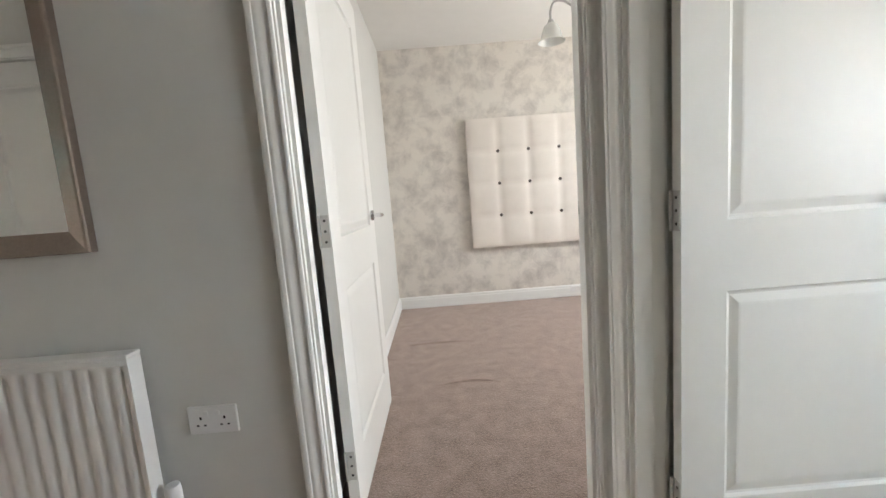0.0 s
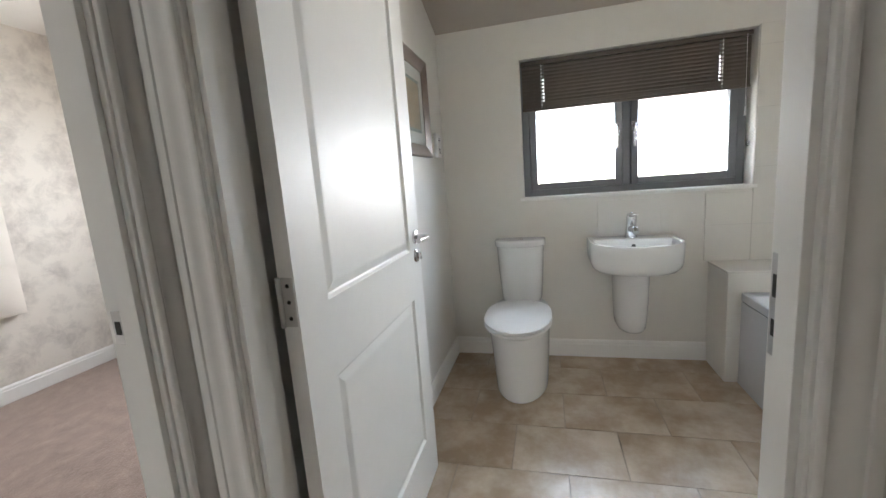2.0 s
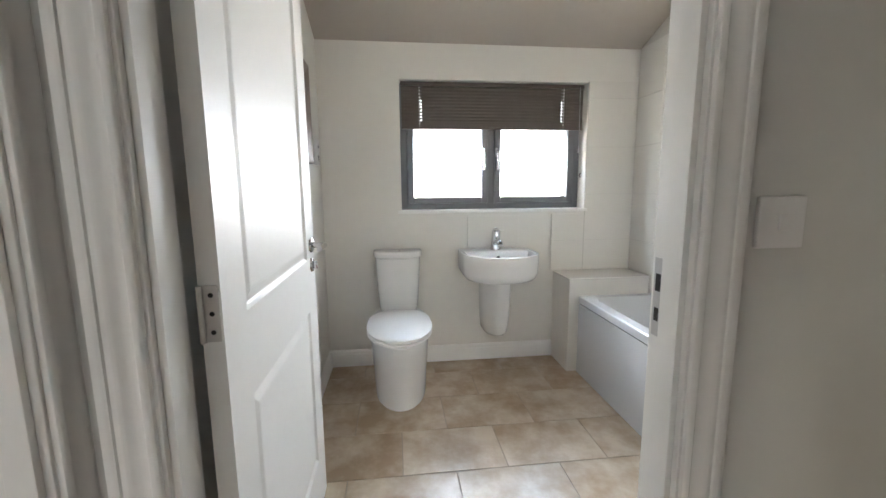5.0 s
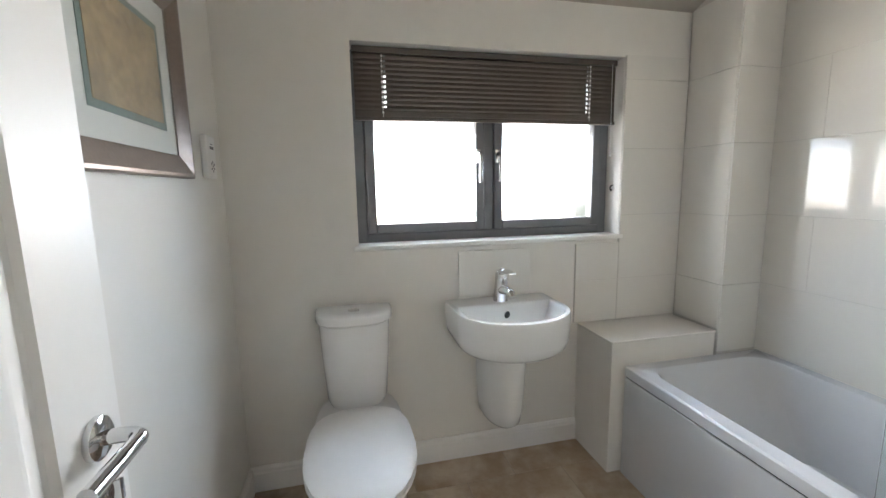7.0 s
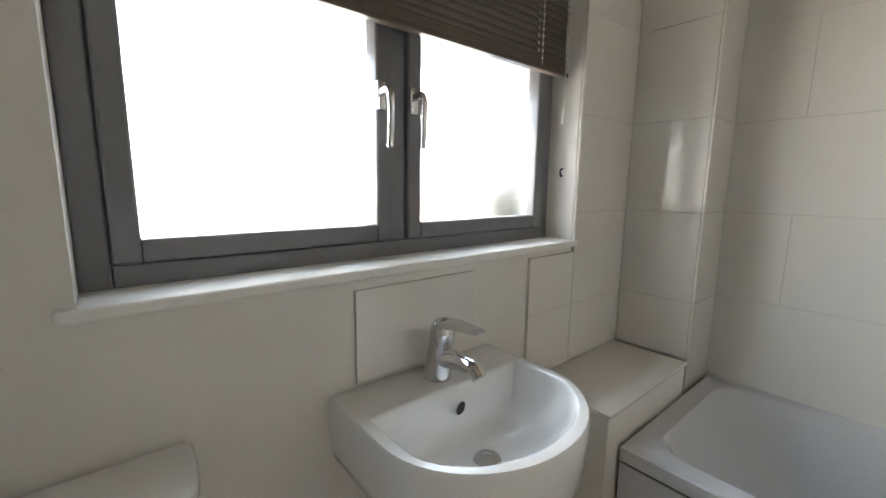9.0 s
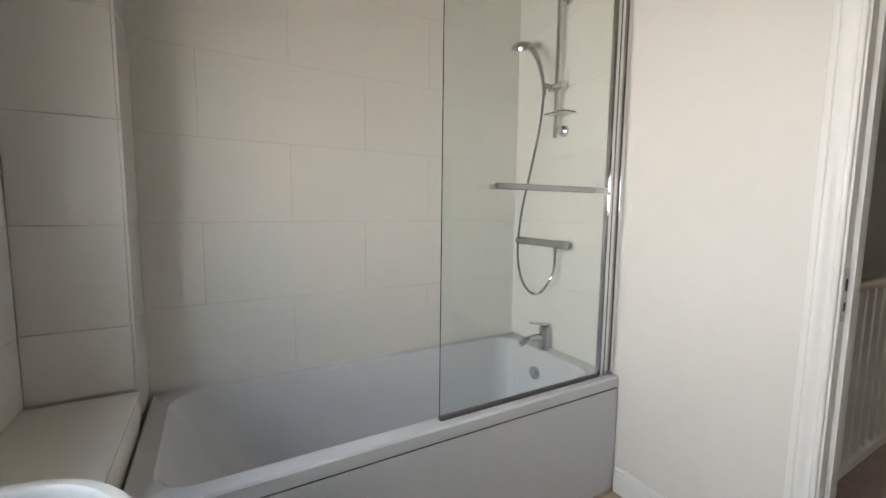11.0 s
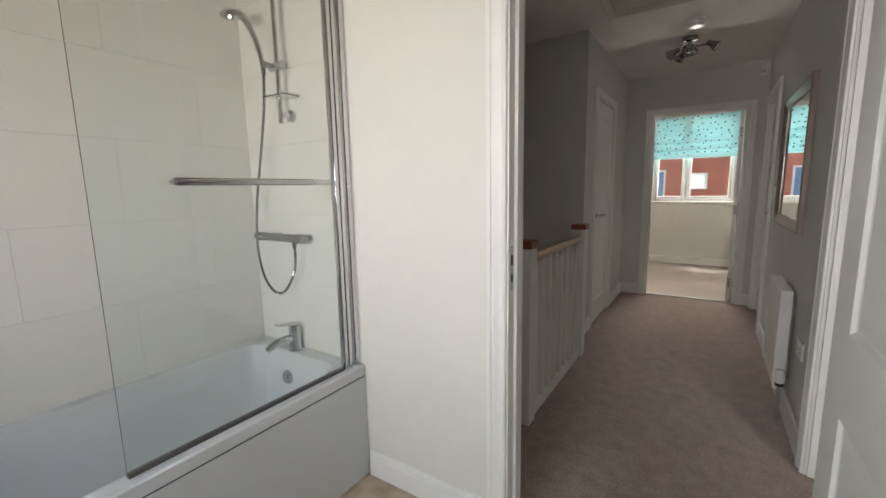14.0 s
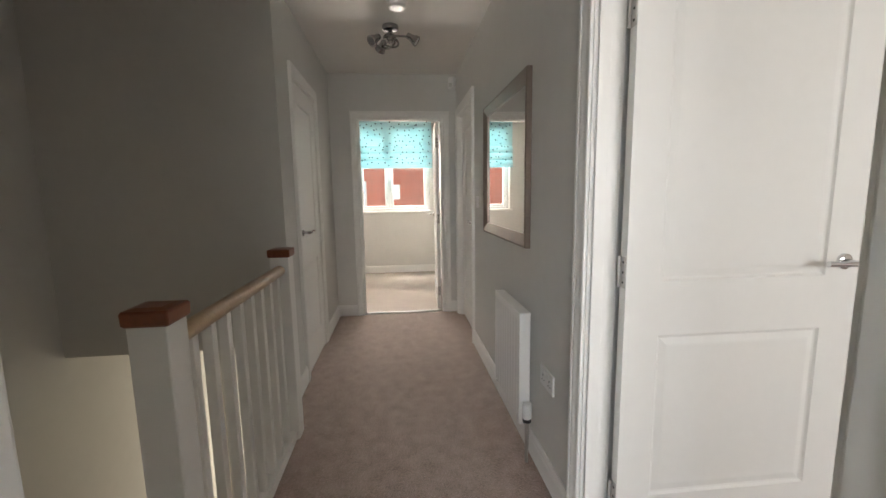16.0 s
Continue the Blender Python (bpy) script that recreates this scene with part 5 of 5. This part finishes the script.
chandelier()
rng = random.Random(7)
for pts in (((0.72, 3.05), (0.95, 3.08), (1.12, 3.04)), ((0.45, 3.72), (0.75, 3.74), (1.05, 3.73))):
    path = smooth_path([(x, y, 0.0) for x, y in pts], 8)
    bm = loft([[(p.x, p.y - 0.018, -0.002), (p.x, p.y, 0.006 * math.sin(math.pi * i / (len(path) - 1)) + 0.001), (p.x, p.y + 0.018, -0.002)] for i, p in enumerate(path)])
    setting("carpet_ruck", bm, CARPET, "raised ruck in the carpet", "carpet", True)
t = plate("wall_socket", (2.12, 4.729, 0.075), 0, 0.11, 0.06, "white cable outlet on the skirting board", "socket", "none")


# ---- outside ----
def brick_mat(name, colour, mortar, scale=1.0):
    m = bpy.data.materials.new(name)
    m.use_nodes = True
    n, l = m.node_tree.nodes, m.node_tree.links
    b = n["Principled BSDF"]
    b.inputs["Roughness"].default_value = 0.85
    br = n.new("ShaderNodeTexBrick")
    br.inputs["Color1"].default_value = (*colour, 1)
    br.inputs["Color2"].default_value = (*[c * 0.8 for c in colour], 1)
    br.inputs["Mortar"].default_value = (*mortar, 1)
    br.inputs["Scale"].default_value = 1.0
    br.inputs["Brick Width"].default_value, br.inputs["Row Height"].default_value, br.inputs["Mortar Size"].default_value = 0.225, 0.075, 0.008
    co = n.new("ShaderNodeTexCoord")
    mp = n.new("ShaderNodeMapping")
    mp.inputs["Rotation"].default_value = (radians(90), 0, radians(90))
    sep, cmb = n.new("ShaderNodeSeparateXYZ"), n.new("ShaderNodeCombineXYZ")
    l.new(co.outputs["Object"], sep.inputs[0])
    l.new(sep.outputs["Y"], cmb.inputs["X"])
    l.new(sep.outputs["Z"], cmb.inputs["Y"])
    l.new(cmb.outputs[0], br.inputs["Vector"])
    l.new(br.outputs["Color"], b.inputs["Base Color"])
    return m


BRICK = brick_mat("red_brick", (0.62, 0.19, 0.13), (0.50, 0.28, 0.22))
BUFF = brick_mat("buff_brick", (0.55, 0.43, 0.33), (0.45, 0.4, 0.35))
ROOFTILE = mat("roof_tiles", (0.14, 0.10, 0.09), 0.8, spread=0.2, scale=3, fine=30)
GRASS = mat("grass", (0.06, 0.10, 0.03), 0.95, spread=0.3, scale=0.8, fine=30)
DARKPANE = mat("house_window_pane", (0.10, 0.16, 0.24), 0.08, spread=0.2, scale=2)
tagged(setting("ground", boxes((-120, 120, -120, 120, -3.2, -2.8)), GRASS, "grass between the houses", "ground"))


def house(name, x, y0, y1, depth, face, eaves, wallmat, wins, label):
    """A house whose long front at x looks along +x or -x (face)."""
    t = thing(name, (x, (y0 + y1) / 2, -2.8), label, "house")
    w = (y1 - y0) / 2
    xa, xb = sorted((0, -face * depth))
    part("wall", boxes((xa, xb, -w, w, 0, eaves)), wallmat, t)
    mid = -face * depth / 2
    prof = [(mid - depth / 2 - 0.4, eaves - 0.1), (mid, eaves + depth * 0.38), (mid + depth / 2 + 0.4, eaves - 0.1), (mid + depth / 2 + 0.4, eaves + 0.05), (mid, eaves + depth * 0.38 + 0.2), (mid - depth / 2 - 0.4, eaves + 0.05)]
    part("roof", loft([[(px, y, pz) for px, pz in prof] for y in (-w - 0.3, w + 0.3)]), ROOFTILE, t)
    for y, z, ww, hh, pm in wins:
        f = 0.03 * face
        wn2 = part("window", boxes((min(0, f * 2) - 0.02, max(0, f * 2), y - ww / 2, y - ww / 2 + 0.07, z, z + hh), (min(0, f * 2) - 0.02, max(0, f * 2), y + ww / 2 - 0.07, y + ww / 2, z, z + hh), (min(0, f * 2) - 0.02, max(0, f * 2), y - ww / 2 + 0.07, y + ww / 2 - 0.07, z, z + 0.07), (min(0, f * 2) - 0.02, max(0, f * 2), y - ww / 2 + 0.07, y + ww / 2 - 0.07, z + hh - 0.07, z + hh)), WHITEPVC, t)
        part("pane", boxes((min(0, f) - 0.01, max(0, f), y - ww / 2 + 0.07, y + ww / 2 - 0.07, z + 0.07, z + hh - 0.07)), pm, wn2)
    return t


BLUEPANE = mat("blue_curtain_pane", (0.16, 0.30, 0.55), 0.2, spread=0.1, scale=2)
# Pale fill of the white window in the house opposite.
PALE = mat("pale_house_pane", (0.75, 0.75, 0.74), 0.5, spread=0.03)
house("brick_house", -15.5, -7.0, 9.0, 7.0, 1, 6.5, BRICK, [(0.17, 3.87, 0.62, 0.60, PALE), (-1.2, 3.52, 0.62, 1.1, BLUEPANE), (4.6, 3.4, 1.2, 1.2, DARKPANE), (-4.8, 3.4, 1.2, 1.2, DARKPANE)], "red brick house opposite the far window")
for k, (y, c) in enumerate(((-6, BUFF), (6.5, BRICK), (19, BUFF))):
    house("bungalow", 38.0, y * 1.6 - 7, y * 1.6 + 7, 6.0, -1, 2.5, c, [(-3.5, 0.9, 1.6, 1.2, DARKPANE), (3.5, 0.9, 1.6, 1.2, DARKPANE)], "pale brick bungalow across the gardens")

LEAF = mat("leaves", (0.09, 0.14, 0.035), 0.7, spread=0.4, scale=2.0, fine=20)
BARK = mat("bark", (0.10, 0.075, 0.05), 0.9, spread=0.3, scale=10)


def tree(x, y, h, seed):
    rg = random.Random(seed)
    t = thing("garden_tree", (x, y, -2.8), "leafy garden tree behind the houses", "tree", "garden trees")
    bm = tube(bmesh.new(), smooth_path([(0, 0, 0), (0.05, 0.03, h * 0.3), (-0.05, 0.06, h * 0.62)], 4), [0.16 - 0.012 * i for i in range(9)], 8)
    tips = []
    for k in range(6):
        a, zz = rg.uniform(0, 6.28), h * rg.uniform(0.32, 0.55)
        r = h * rg.uniform(0.16, 0.28)
        tip = (r * math.cos(a), r * math.sin(a), zz + h * rg.uniform(0.12, 0.32))
        tube(bm, smooth_path([(0, 0, zz), (tip[0] * 0.5, tip[1] * 0.5, zz + (tip[2] - zz) * 0.35), tip], 3), [0.06, 0.055, 0.05, 0.04, 0.035, 0.03, 0.02], 6)
        tips.append(tip)
    tips.append((0, 0, h * 0.8))
    part("trunk", bm, BARK, t)
    verts, faces = [], []
    for tip in tips:
        for k in range(420):
            d = Vector((rg.gauss(0, 1), rg.gauss(0, 1), rg.gauss(0, 0.8))).normalized() * (rg.random() ** 0.5) * h * 0.15
            p = Vector(tip) + d
            u = Vector((rg.uniform(-1, 1), rg.uniform(-1, 1), rg.uniform(-1, 1))).normalized()
            v = u.orthogonal().normalized()
            s = rg.uniform(0.05, 0.10)
            i = len(verts)
            verts += [p - u * s, p + v * s * 0.5, p + u * s, p - v * s * 0.5]
            faces.append((i, i + 1, i + 2, i + 3))
    me = bpy.data.meshes.new("crown")
    me.from_pydata([tuple(v) for v in verts], [], faces)
    me.materials.append(LEAF)
    o = new("crown", me)
    o.parent = t
    tagged(o, "crown of many small green leaves", kind="stuff")


def hedgerow(x, y0, y1, top, seed):
    """A far row of bushes, as loose clumps of leaves down to the ground."""
    rg = random.Random(seed)
    verts, faces = [], []
    y = y0
    while y < y1:
        r, h = rg.uniform(1.0, 1.7), top * rg.uniform(0.75, 1.08)
        for k in range(700):
            d = Vector((rg.gauss(0, 1), rg.gauss(0, 1), rg.gauss(0, 1))).normalized()
            p = Vector((x + d.x * r * 0.8, y + d.y * r, h / 2 + d.z * h / 2 * rg.uniform(0.8, 1.0)))
            u = Vector((rg.uniform(-1, 1), rg.uniform(-1, 1), rg.uniform(-1, 1))).normalized()
            v = u.orthogonal().normalized()
            s = rg.uniform(0.12, 0.24)
            i = len(verts)
            verts += [p - u * s, p + v * s * 0.6, p + u * s, p - v * s * 0.6]
            faces.append((i, i + 1, i + 2, i + 3))
        y += r * 1.1
    me = bpy.data.meshes.new("hedgerow")
    me.from_pydata([tuple(v) for v in verts], [], faces)
    me.materials.append(LEAF)
    o = new("hedgerow", me)
    o.location = (0, 0, -2.8)
    tagged(o, "row of leafy green bushes across the gardens", "hedge", kind="stuff")


hedgerow(26.0, -58.0, 4.0, 4.6, 11)
tree(14.5, 2.6, 3.6, 1)
tree(12.5, -4.6, 4.2, 2)
tree(15.0, 9.0, 3.9, 3)


def glow(name, colour, strength):
    m = bpy.data.materials.new(name)
    m.use_nodes = True
    n = m.node_tree.nodes
    e = n.new("ShaderNodeEmission")
    e.inputs["Color"].default_value, e.inputs["Strength"].default_value = (*colour, 1), strength
    m.node_tree.links.new(e.outputs[0], n["Material Output"].inputs["Surface"])
    return m


HAZE = glow("bright_sky_haze", (0.97, 0.985, 1.0), 3.0)
setting("backdrop", boxes((95, 95.2, -110, 110, -3, 60), (-95.2, -95, -110, 110, -3, 60)), HAZE, "bright hazy sky beyond the houses", "sky")


# ---- bathroom floor tiles ----
fcache = {}
rows = [1.36, 1.63, 1.945, 2.262, 2.578, 2.898, 3.215, 3.399]
for r in range(len(rows) - 1):
    xa, xb = rows[r], rows[r + 1]
    first = 1.527 if r % 2 else 1.300
    ys = sorted({0.35, 1.996} | {first + 0.4555 * k for k in range(-4, 4) if 0.37 < first + 0.4555 * k < 1.99})
    for ya, yb in zip(ys, ys[1:]):
        key = (round(xb - xa, 4), round(yb - ya, 4))
        if key not in fcache:
            bm = boxes((0.002, key[0] - 0.002, 0.002, key[1] - 0.002, -0.008, 0.0), bevel=0.0012)
            bmesh.ops.recalc_face_normals(bm, faces=bm.faces[:])
            me = bpy.data.meshes.new("floor_tile")
            bm.to_mesh(me)
            bm.free()
            me.materials.append(FLOORTILE)
            fcache[key] = me
        o = new("floor_tile", fcache[key])
        o.location = (xa, ya, 0.001)
        o.parent = bath_floor
